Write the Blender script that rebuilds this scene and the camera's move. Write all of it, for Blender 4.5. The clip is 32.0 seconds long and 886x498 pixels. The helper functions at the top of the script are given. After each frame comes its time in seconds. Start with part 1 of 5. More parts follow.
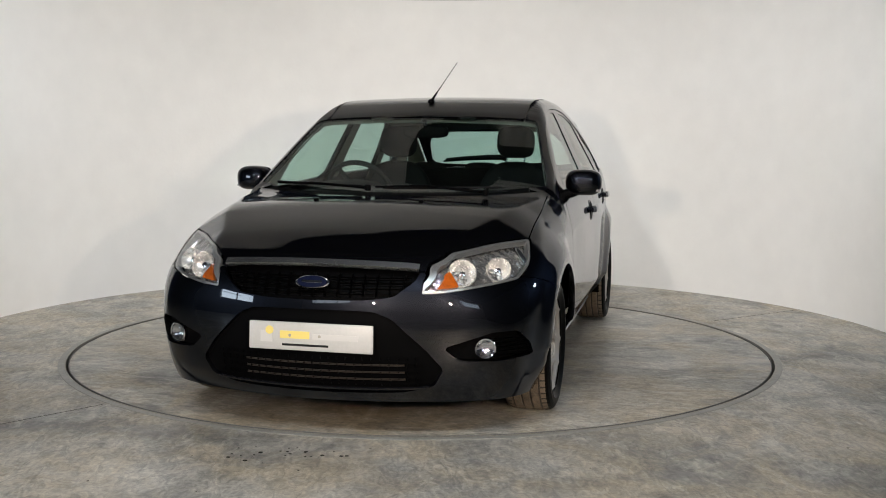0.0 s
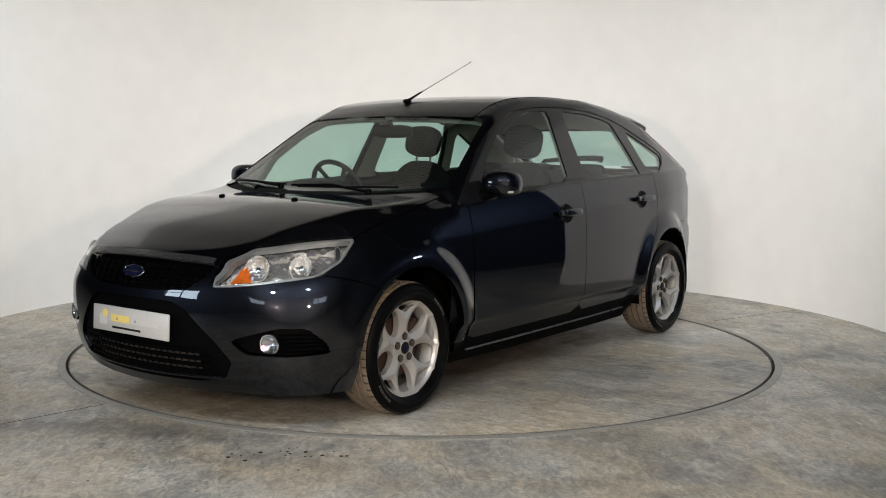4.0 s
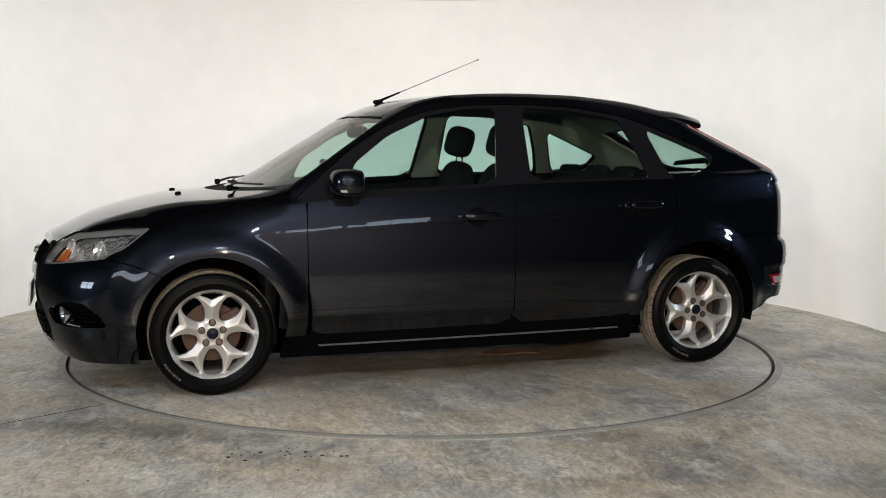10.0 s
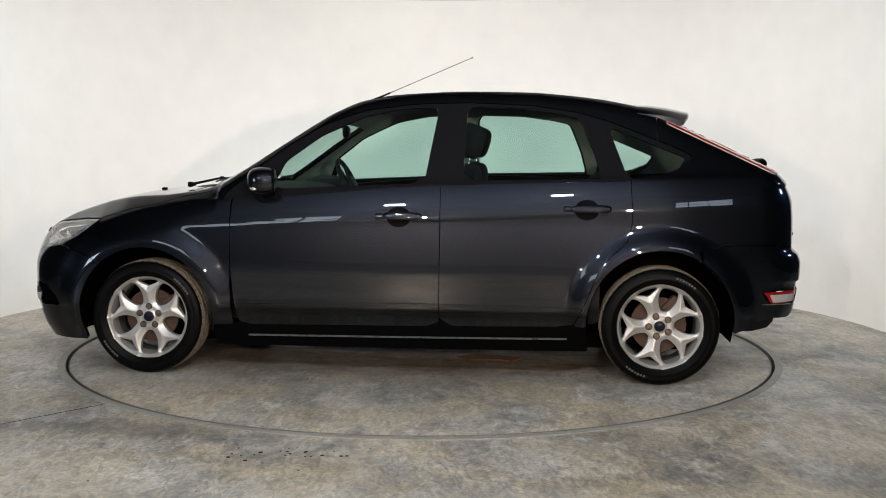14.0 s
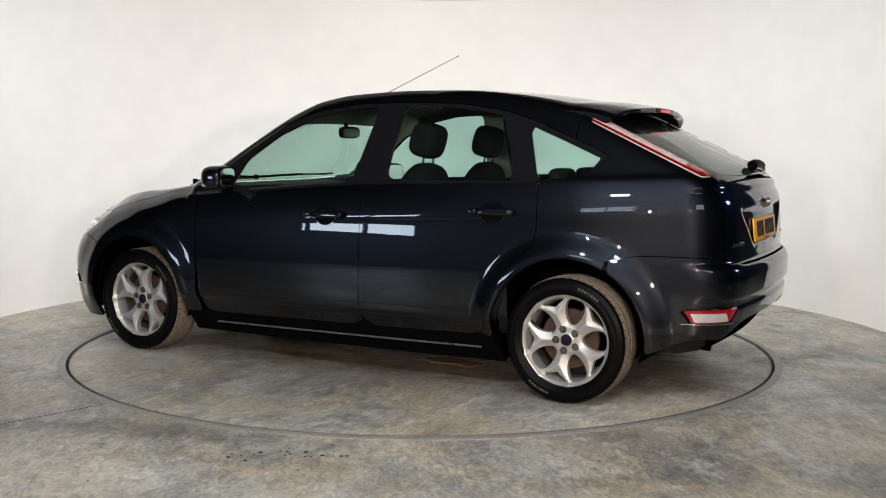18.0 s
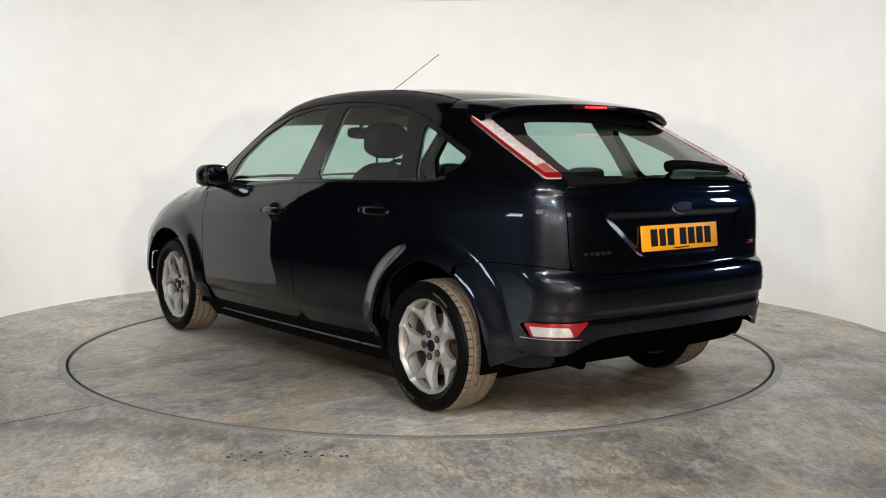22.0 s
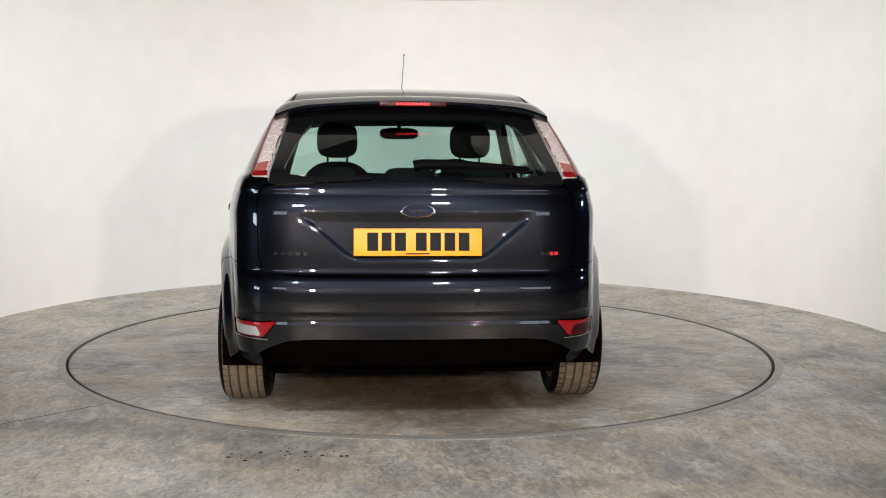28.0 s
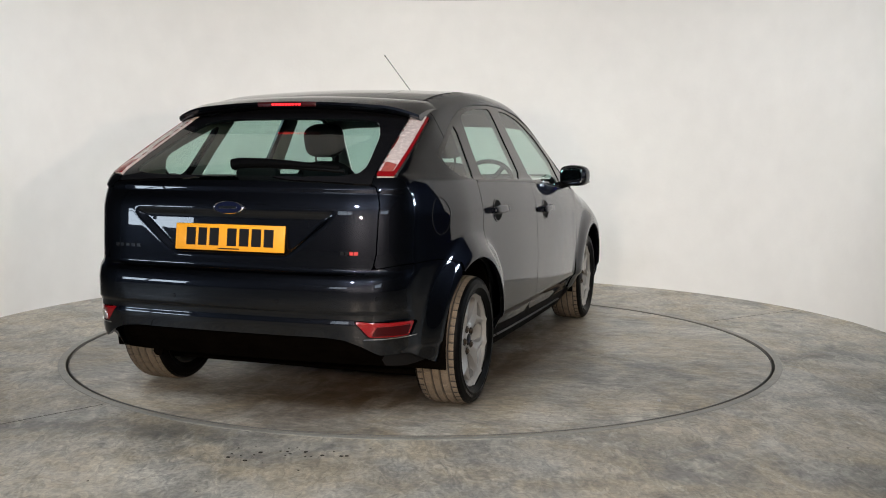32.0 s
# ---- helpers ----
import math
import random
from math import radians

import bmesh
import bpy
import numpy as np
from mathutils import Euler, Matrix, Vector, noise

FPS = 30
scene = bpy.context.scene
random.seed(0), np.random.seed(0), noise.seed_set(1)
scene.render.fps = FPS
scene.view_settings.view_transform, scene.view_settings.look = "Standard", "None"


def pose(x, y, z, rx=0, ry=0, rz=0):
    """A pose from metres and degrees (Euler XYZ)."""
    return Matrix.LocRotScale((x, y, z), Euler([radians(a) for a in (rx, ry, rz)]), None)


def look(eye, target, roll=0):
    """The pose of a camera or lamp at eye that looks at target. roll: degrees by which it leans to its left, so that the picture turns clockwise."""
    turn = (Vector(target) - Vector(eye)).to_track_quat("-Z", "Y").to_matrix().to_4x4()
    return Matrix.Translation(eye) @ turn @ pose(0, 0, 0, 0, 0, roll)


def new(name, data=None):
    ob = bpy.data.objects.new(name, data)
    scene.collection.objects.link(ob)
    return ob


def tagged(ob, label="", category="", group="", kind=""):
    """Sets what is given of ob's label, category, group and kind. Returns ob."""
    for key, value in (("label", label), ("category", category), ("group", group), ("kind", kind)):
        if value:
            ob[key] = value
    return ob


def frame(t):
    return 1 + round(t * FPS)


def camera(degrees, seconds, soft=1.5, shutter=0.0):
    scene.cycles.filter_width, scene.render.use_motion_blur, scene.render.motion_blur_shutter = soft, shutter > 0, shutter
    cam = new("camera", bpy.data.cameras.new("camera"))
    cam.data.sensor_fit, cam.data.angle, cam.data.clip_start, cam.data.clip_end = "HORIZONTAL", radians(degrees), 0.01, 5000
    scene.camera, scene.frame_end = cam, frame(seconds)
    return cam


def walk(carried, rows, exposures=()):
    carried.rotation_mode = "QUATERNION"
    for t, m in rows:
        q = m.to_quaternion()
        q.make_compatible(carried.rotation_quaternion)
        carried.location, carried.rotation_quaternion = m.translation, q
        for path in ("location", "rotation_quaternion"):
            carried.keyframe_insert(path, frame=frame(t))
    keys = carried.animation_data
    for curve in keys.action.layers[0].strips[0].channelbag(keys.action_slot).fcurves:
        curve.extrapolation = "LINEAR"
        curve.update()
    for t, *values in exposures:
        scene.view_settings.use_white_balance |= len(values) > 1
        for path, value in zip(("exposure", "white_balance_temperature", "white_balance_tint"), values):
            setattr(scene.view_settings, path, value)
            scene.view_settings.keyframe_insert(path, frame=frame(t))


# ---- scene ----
# camera: stands still outside the open side of a round photo booth
cam = camera(46.7, 32.0, soft=1.0)
EYE = (0.0, -6.16, 1.181)
AIM = (0.1198, -0.0, 0.5783)
walk(cam, [(0.0, look(EYE, AIM, 0.374)), (32.0, look(EYE, AIM, 0.374))],
     exposures=[(0.0, -0.34), (1.0, -0.38), (3.0, -0.28), (6.0, -0.09), (13.0, -0.03), (19.0, -0.01), (23.0, 0.0), (28.0, -0.04), (30.0, -0.17), (32.0, -0.24)])

# turning of the table and of the car on it
TURN_START, TURN_RATE = -105.07, -5.781
CAR_OFF = (0.0233, 0.1289)
WALL_C, WALL_R, WALL_H, CEIL_Z = (0.023, 0.242), 3.021, 2.508, 3.35

# ---------------------------------------------------------------- light
world = bpy.data.worlds.new("world")
scene.world = world
world.use_nodes = True
sky = world.node_tree.nodes.new("ShaderNodeTexSky")
sky.sky_type, sky.sun_disc = "NISHITA", False
sky.sun_elevation, sky.sun_rotation = radians(35), radians(200)
world.node_tree.links.new(sky.outputs[0], world.node_tree.nodes["Background"].inputs[0])
world.node_tree.nodes["Background"].inputs[1].default_value = 0.12


def area(name, eye, target, sx, sy, power, colour):
    lamp = bpy.data.lights.new(name, "AREA")
    lamp.shape, lamp.size, lamp.size_y, lamp.energy, lamp.color = "RECTANGLE", sx, sy, power, colour
    ob = new(name, lamp)
    ob.matrix_world = look(eye, target)
    return ob


WARM, COOL, NEUTRAL = (1.0, 0.82, 0.65), (0.70, 0.84, 1.0), (0.86, 0.95, 1.05)
for sx in (-1.10, 1.28):
    area("stand_light", (sx, -6.3, 1.42), (0, 2.5, 1.5), 0.06, 0.06, 44, WARM).data.spread = radians(105)
for sx in (-1.25, 0.6):
    area("rail_light", (sx, -5.0, 2.95), (0, 1.6, 0.75), 0.20, 0.04, 68, NEUTRAL)
# unseen fill lamps, added to even out the brightness of the curved wall
for x, tx, ty in ((-1.5, -2.7, 1.3), (-0.5, -1.2, 3.0), (0.5, 1.2, 3.0), (1.5, 2.7, 1.3)):
    area("wall_fill_light", (x, -0.9, 3.28), (tx, ty, 0.25), 0.30, 0.16, 12.0, (0.955, 0.965, 0.965)).data.spread = radians(88)
area("daylight_fill", (6.12, -0.40, 2.32), (0, -1.2, 0.7), 0.50, 0.40, 60, COOL)
area("daylight_fill", (-6.12, -4.25, 1.30), (0, -1.5, 0.7), 1.6, 0.8, 60, COOL)
# two unseen cool fills behind the camera, added to lift the lower wall
for sx in (-4.1, 4.1):
    area("daylight_fill", (sx, -8.92, 2.95), (0, 1.0, 0.9), 2.2, 1.1, 30, COOL)

# ---------------------------------------------------------------- materials
def material(name, colour, rough=0.5, metal=0.0, coat=0.0, grain=None, bump=None, **extra):
    """Principled material; grain = (scale, amount, stretch) varies the colour, bump = (scale, height)."""
    m = bpy.data.materials.new(name)
    m.use_nodes = True
    nt = m.node_tree
    b = nt.nodes["Principled BSDF"]
    b.inputs["Base Color"].default_value = (*colour, 1)
    b.inputs["Roughness"].default_value = rough
    b.inputs["Metallic"].default_value = metal
    b.inputs["Coat Weight"].default_value = coat
    b.inputs["Coat Roughness"].default_value = 0.03
    for k, v in extra.items():
        b.inputs[k.replace("_", " ")].default_value = v
    if grain or bump:
        tc = nt.nodes.new("ShaderNodeTexCoord")
    if grain:
        n1, n2 = nt.nodes.new("ShaderNodeTexNoise"), nt.nodes.new("ShaderNodeTexNoise")
        for n, s in ((n1, grain[0]), (n2, grain[0] * 7.3)):
            n.inputs["Scale"].default_value, n.inputs["Detail"].default_value = s, 6
            nt.links.new(tc.outputs["Object"], n.inputs["Vector"])
        add = nt.nodes.new("ShaderNodeMath")
        add.operation = "ADD"
        nt.links.new(n1.outputs[0], add.inputs[0]), nt.links.new(n2.outputs[0], add.inputs[1])
        mr = nt.nodes.new("ShaderNodeMapRange")
        mr.inputs["From Min"].default_value, mr.inputs["From Max"].default_value = 0.65, 1.35
        mr.inputs["To Min"].default_value, mr.inputs["To Max"].default_value = 1 - grain[1], 1 + grain[1]
        nt.links.new(add.outputs[0], mr.inputs[0])
        mul = nt.nodes.new("ShaderNodeVectorMath")
        mul.operation = "SCALE"
        mul.inputs[0].default_value = colour
        nt.links.new(mr.outputs[0], mul.inputs["Scale"])
        nt.links.new(mul.outputs[0], b.inputs["Base Color"])
        mr2 = nt.nodes.new("ShaderNodeMapRange")
        mr2.inputs["From Min"].default_value, mr2.inputs["From Max"].default_value = 0.65, 1.35
        mr2.inputs["To Min"].default_value, mr2.inputs["To Max"].default_value = max(0, rough - 0.08), min(1, rough + 0.08)
        nt.links.new(add.outputs[0], mr2.inputs[0])
        nt.links.new(mr2.outputs[0], b.inputs["Roughness"])
    if bump:
        nb = nt.nodes.new("ShaderNodeTexNoise")
        nb.inputs["Scale"].default_value, nb.inputs["Detail"].default_value = bump[0], 4
        nt.links.new(tc.outputs["Object"], nb.inputs["Vector"])
        bm_ = nt.nodes.new("ShaderNodeBump")
        bm_.inputs["Distance"].default_value = bump[1]
        nt.links.new(nb.outputs[0], bm_.inputs["Height"])
        nt.links.new(bm_.outputs[0], b.inputs["Normal"])
    return m


def glass_material(name, tint, rough=0.0, ior=1.5):
    m = bpy.data.materials.new(name)
    m.use_nodes = True
    nt = m.node_tree
    nt.nodes.remove(nt.nodes["Principled BSDF"])
    out = nt.nodes["Material Output"]
    tr, gl = nt.nodes.new("ShaderNodeBsdfTransparent"), nt.nodes.new("ShaderNodeBsdfGlossy")
    lw, mix = nt.nodes.new("ShaderNodeLayerWeight"), nt.nodes.new("ShaderNodeMixShader")
    pw, sc = nt.nodes.new("ShaderNodeMath"), nt.nodes.new("ShaderNodeMath")
    lw.inputs[0].default_value = 0.5
    pw.operation, sc.operation = "POWER", "MULTIPLY_ADD"
    pw.inputs[1].default_value = 4.0
    sc.inputs[1].default_value, sc.inputs[2].default_value = 0.80, ((ior - 1) / (ior + 1)) ** 2 * 1.6
    tr.inputs[0].default_value = (*tint, 1)
    gl.inputs["Roughness"].default_value = rough
    nt.links.new(lw.outputs["Facing"], pw.inputs[0])
    nt.links.new(pw.outputs[0], sc.inputs[0])
    nt.links.new(sc.outputs[0], mix.inputs[0])
    nt.links.new(tr.outputs[0], mix.inputs[1]), nt.links.new(gl.outputs[0], mix.inputs[2])
    nt.links.new(mix.outputs[0], out.inputs[0])
    return m


def facet_material():
    """Bright lamp reflector broken into small facets."""
    m = material("faceted_reflector", (0.70, 0.69, 0.67), 0.14, 0.88)
    nt = m.node_tree
    tc, vo, bp = nt.nodes.new("ShaderNodeTexCoord"), nt.nodes.new("ShaderNodeTexVoronoi"), nt.nodes.new("ShaderNodeBump")
    vo.inputs["Scale"].default_value = 42
    bp.inputs["Distance"].default_value, bp.inputs["Strength"].default_value = 0.011, 0.60
    nt.links.new(tc.outputs["Object"], vo.inputs["Vector"])
    nt.links.new(vo.outputs["Distance"], bp.inputs["Height"])
    nt.links.new(bp.outputs[0], nt.nodes["Principled BSDF"].inputs["Normal"])
    return m


def paint_material():
    """Dark blue-grey metallic paint under a clear coat, with fine flakes."""
    m = material("metallic_paint", (0.0094, 0.0105, 0.0142), 0.42, 1.0, 1.0)
    nt = m.node_tree
    b = nt.nodes["Principled BSDF"]
    tc, vo = nt.nodes.new("ShaderNodeTexCoord"), nt.nodes.new("ShaderNodeTexVoronoi")
    vo.inputs["Scale"].default_value = 900
    b.inputs["Coat Roughness"].default_value = 0.02
    b.inputs["Specular Tint"].default_value = (0.34, 0.37, 0.44, 1)
    nt.links.new(tc.outputs["Object"], vo.inputs["Vector"])
    mr = nt.nodes.new("ShaderNodeMapRange")
    mr.inputs["To Min"].default_value, mr.inputs["To Max"].default_value = 0.33, 0.45
    nt.links.new(vo.outputs["Color"], mr.inputs[0])
    nt.links.new(mr.outputs[0], b.inputs["Roughness"])
    return m


def concrete_material(name, shift, tone, dirt_shade=0.0):
    """Trowelled, stained concrete: large cloudy patches, smears and scratches."""
    m = material(name, (0.3, 0.3, 0.3), 0.45)
    nt = m.node_tree
    b = nt.nodes["Principled BSDF"]
    tc, mp = nt.nodes.new("ShaderNodeTexCoord"), nt.nodes.new("ShaderNodeMapping")
    mp.inputs["Location"].default_value = (shift, shift * 0.7, 0)
    nt.links.new(tc.outputs["Object"], mp.inputs[0])

    def cloud(scale, detail, stretch=(1, 1, 1), turn=0.0, distort=0.0):
        q = nt.nodes.new("ShaderNodeMapping")
        q.inputs["Scale"].default_value, q.inputs["Rotation"].default_value = stretch, (0, 0, turn)
        nt.links.new(mp.outputs[0], q.inputs[0])
        n = nt.nodes.new("ShaderNodeTexNoise")
        n.inputs["Scale"].default_value, n.inputs["Detail"].default_value = scale, detail
        n.inputs["Roughness"].default_value, n.inputs["Distortion"].default_value = 0.62, distort
        nt.links.new(q.outputs[0], n.inputs["Vector"])
        return n.outputs[0]

    def ramp(src, lo, hi, c0, c1):
        r = nt.nodes.new("ShaderNodeValToRGB")
        r.color_ramp.elements[0].position, r.color_ramp.elements[1].position = lo, hi
        r.color_ramp.elements[0].color, r.color_ramp.elements[1].color = (*c0, 1), (*c1, 1)
        nt.links.new(src, r.inputs[0])
        return r.outputs[0]

    def mixed(a, c, fac, mode="MIX"):
        x = nt.nodes.new("ShaderNodeMix")
        x.data_type, x.blend_type = "RGBA", mode
        for s, v in ((x.inputs[6], a), (x.inputs[7], c)):
            if isinstance(v, tuple):
                s.default_value = (*v, 1)
            else:
                nt.links.new(v, s)
        if isinstance(fac, float):
            x.inputs[0].default_value = fac
        else:
            nt.links.new(fac, x.inputs[0])
        return x.outputs[2]

    g = tone
    base = ramp(cloud(1.5, 9, distort=0.9), 0.30, 0.70, (0.34 * g, 0.33 * g, 0.31 * g), (1.42 * g, 1.39 * g, 1.32 * g))
    smear = ramp(cloud(3.0, 9, (1.5, 1, 1), 0.5, 1.3), 0.49, 0.66, (0, 0, 0), (1, 1, 1))
    base = mixed(base, (0.38 * g, 0.38 * g, 0.39 * g), mixed((0, 0, 0), smear, 0.75))
    tan = ramp(cloud(2.0, 7, distort=0.8), 0.43, 0.60, (0, 0, 0), (1, 1, 1))
    base = mixed(base, (1.08 * g, 0.92 * g, 0.68 * g), mixed((0, 0, 0), tan, 0.62))
    slate = ramp(cloud(1.3, 6, (1, 1.6, 1), 0.8, 1.0), 0.50, 0.68, (0, 0, 0), (1, 1, 1))
    base = mixed(base, (0.74 * g, 0.78 * g, 0.84 * g), mixed((0, 0, 0), slate, 0.55))
    pale = ramp(cloud(4.3, 9, (2.2, 1, 1), 1.1, 0.9), 0.52, 0.70, (0, 0, 0), (1, 1, 1))
    base = mixed(base, (1.45 * g, 1.42 * g, 1.34 * g), mixed((0, 0, 0), pale, 0.6))
    scratch = ramp(cloud(7.0, 5, (1, 14, 1), 0.9), 0.60, 0.68, (0, 0, 0), (1, 1, 1))
    base = mixed(base, (0.5 * g, 0.5 * g, 0.5 * g), mixed((0, 0, 0), scratch, 0.5))
    strokes = ramp(cloud(3.2, 8, (4.5, 1, 1), 0.6, 2.2), 0.60, 0.74, (0, 0, 0), (1, 1, 1))
    base = mixed(base, (0.32 * g, 0.32 * g, 0.32 * g), mixed((0, 0, 0), strokes, 0.6))
    if dirt_shade:
        # car's brown under-shade painted into the colour in an oval, with streaky dirt stains
        car_oval, ln, mr = nt.nodes.new("ShaderNodeMapping"), nt.nodes.new("ShaderNodeVectorMath"), nt.nodes.new("ShaderNodeMapRange")
        car_oval.inputs["Scale"].default_value = (0.42, 0.88, 1.0)
        ln.operation = "LENGTH"
        nt.links.new(tc.outputs["Object"], car_oval.inputs[0])
        nt.links.new(car_oval.outputs[0], ln.inputs[0])
        nt.links.new(ln.outputs["Value"], mr.inputs[0])
        mr.inputs["From Min"].default_value, mr.inputs["From Max"].default_value = 0.62, 1.0
        mr.inputs["To Min"].default_value, mr.inputs["To Max"].default_value = dirt_shade, 0.0
        patch = mixed((0, 0, 0), ramp(cloud(2.8, 9, (1, 2.4, 1), 0.0, 1.4), 0.34, 0.60, (0.55, 0.55, 0.55), (1, 1, 1)), mr.outputs[0])
        base = mixed(base, (0.22 * g, 0.138 * g, 0.075 * g), patch)
    fine = ramp(cloud(60.0, 4), 0.3, 0.7, (0.80, 0.80, 0.80), (1.15, 1.15, 1.15))
    flecks = ramp(cloud(11.0, 9, (2.0, 1, 1), 0.35, 1.6), 0.36, 0.64, (0.72, 0.72, 0.73), (1.26, 1.25, 1.22))
    base = mixed(base, flecks, 1.0, "MULTIPLY")
    base = mixed(base, fine, 1.0, "MULTIPLY")
    base = mixed(base, (1.02, 1.0, 0.94), 1.0, "MULTIPLY")
    nt.links.new(base, b.inputs["Base Color"])
    nt.links.new(ramp(cloud(2.6, 6, distort=0.7), 0.3, 0.7, (0.32, 0.32, 0.32), (0.58, 0.58, 0.58)), b.inputs["Roughness"])
    bp = nt.nodes.new("ShaderNodeBump")
    bp.inputs["Distance"].default_value, bp.inputs["Strength"].default_value = 0.004, 0.5
    nt.links.new(cloud(9.0, 8), bp.inputs["Height"])
    nt.links.new(bp.outputs[0], b.inputs["Normal"])
    return m


PAINT = paint_material()
CONCRETE = concrete_material("concrete_floor", 5.9, 0.385)
TABLE_TOP = concrete_material("concrete_table", 11.3, 0.375, 1.0)
WALL = material("white_wall_paint", (0.87, 0.858, 0.835), 0.75, grain=(0.7, 0.035), bump=(40, 0.0008))
BOUNCE_BOARD = material("grey_bounce_board", (0.64, 0.64, 0.62), 0.85, grain=(1.5, 0.08))
ROOM_WALL = material("dull_room_wall", (0.045, 0.050, 0.058), 0.85, grain=(0.8, 0.15))
ROOM_TOP = material("dark_roof_sheets", (0.035, 0.036, 0.04), 0.8, grain=(1.1, 0.2))
STEEL = material("worn_steel", (0.34, 0.32, 0.28), 0.5, 0.5, grain=(14, 0.2))
GLASS = glass_material("green_tinted_glass", (0.70, 0.86, 0.80))
CLEAR = glass_material("clear_lamp_lens", (0.93, 0.94, 0.95))
RED_LENS = material("red_lamp_lens", (0.20, 0.004, 0.006), 0.15, coat=0.4, Emission_Color=(1, 0.02, 0.02, 1), Emission_Strength=0.0)
RED_GLOW = material("lit_red_diodes", (0.6, 0.01, 0.01), 0.2, Emission_Color=(1, 0.03, 0.04, 1), Emission_Strength=2.2)
CLEAR_RED = material("pale_lamp_insert", (0.70, 0.60, 0.57), 0.25, 0.1, coat=1.0, grain=(60, 0.16))
AMBER = material("amber_lens", (0.62, 0.13, 0.012), 0.18, 0.25, coat=1.0, grain=(60, 0.5))
FACET = facet_material()
BOWL = material("lamp_reflector", (0.84, 0.82, 0.78), 0.24, 0.72, grain=(40, 0.18))
CHROME = material("chrome", (0.75, 0.76, 0.78), 0.10, 1.0)
SATIN = material("satin_reflector", (0.40, 0.40, 0.39), 0.36, 0.8, grain=(30, 0.15))
ALLOY = material("silver_alloy", (0.40, 0.385, 0.365), 0.44, 0.6, coat=0.25, grain=(25, 0.08))
LIP = material("dull_silver_lip", (0.24, 0.235, 0.225), 0.5, 0.5, grain=(25, 0.15))
BARREL = material("dull_inner_rim", (0.10, 0.095, 0.09), 0.5, 0.6, grain=(20, 0.3))
CAST = material("dirty_wheel_nut", (0.10, 0.075, 0.055), 0.5, 0.6, grain=(60, 0.4))
RUBBER = material("black_rubber", (0.0018, 0.0018, 0.0018), 0.42, grain=(20, 0.3), Specular_IOR_Level=0.06)
GREY_RUBBER = material("worn_rubber_print", (0.06, 0.055, 0.05), 0.8, grain=(60, 0.4))
TREAD = material("dusty_tread", (0.150, 0.116, 0.082), 0.9, grain=(30, 0.35), bump=(160, 0.002))
GROOVE = material("tread_groove", (0.045, 0.038, 0.032), 0.95, grain=(30, 0.3))
BLACK = material("black_plastic", (0.0016, 0.0016, 0.0018), 0.55, grain=(40, 0.2), Specular_IOR_Level=0.03)
GLOSSY_BLACK = material("black_gloss_trim", (0.006, 0.006, 0.007), 0.10, Specular_IOR_Level=0.4)
CLOTH = material("charcoal_seat_cloth", (0.009, 0.009, 0.010), 0.95, grain=(120, 0.4), bump=(700, 0.001), Specular_IOR_Level=0.1)
TRIM = material("dark_cabin_plastic", (0.008, 0.008, 0.009), 0.6, grain=(60, 0.2), bump=(400, 0.0006), Specular_IOR_Level=0.12)
LINING = material("pale_grey_lining", (0.17, 0.17, 0.155), 0.9, grain=(90, 0.1))
RUST = material("rusty_brake_disc", (0.055, 0.030, 0.019), 0.7, 0.5, grain=(35, 0.4))
UNDER = material("dirty_underside", (0.0022, 0.0017, 0.0013), 0.9, Specular_IOR_Level=0.0, grain=(12, 0.5))
BLUE = material("blue_enamel", (0.004, 0.006, 0.020), 0.3, Specular_IOR_Level=0.1)
PLATE_WHITE = material("white_plate", (0.46, 0.455, 0.44), 0.35, coat=0.3, grain=(12, 0.05))
PLATE_YELLOW = material("yellow_plate", (0.74, 0.31, 0.006), 0.45, coat=0.15, grain=(12, 0.05))
INK = material("black_ink", (0.006, 0.006, 0.007), 0.6, Specular_IOR_Level=0.15)
YELLOW = material("yellow_print", (0.72, 0.58, 0.16), 0.5)
GREY_PRINT = material("grey_print", (0.52, 0.51, 0.49), 0.5)
RED_PRINT = material("red_badge", (0.5, 0.03, 0.03), 0.3)
MIRROR = material("mirror_glass", (0.85, 0.88, 0.88), 0.02, 1.0)


# ---------------------------------------------------------------- mesh tools
def part(name, bm, mat, parent, label="", smooth=30):
    """Links a bmesh as one mesh object under a thing or part; edges sharper than smooth degrees stay sharp."""
    me = bpy.data.meshes.new(name)
    bm.normal_update()
    for e in bm.edges:
        e.smooth = len(e.link_faces) == 2 and e.calc_face_angle(0) < radians(smooth)
    for fc in bm.faces:
        fc.smooth = True
    bm.to_mesh(me)
    bm.free()
    me.materials.append(mat)
    ob = new(name, me)
    if parent:
        ob.parent = parent
    if label:
        ob["label"] = label
    return ob


def box(sx, sy, sz, m=Matrix(), bevel=0.0, segs=2, bm=None):
    own = bm or bmesh.new()
    r = bmesh.ops.create_cube(own, size=1, matrix=m @ Matrix.Diagonal((sx, sy, sz, 1)))
    if bevel:
        vs = set(r["verts"])
        es = [e for e in own.edges if e.verts[0] in vs and e.verts[1] in vs]
        bmesh.ops.bevel(own, geom=es, offset=bevel, segments=segs, affect="EDGES", profile=0.5)
    return own


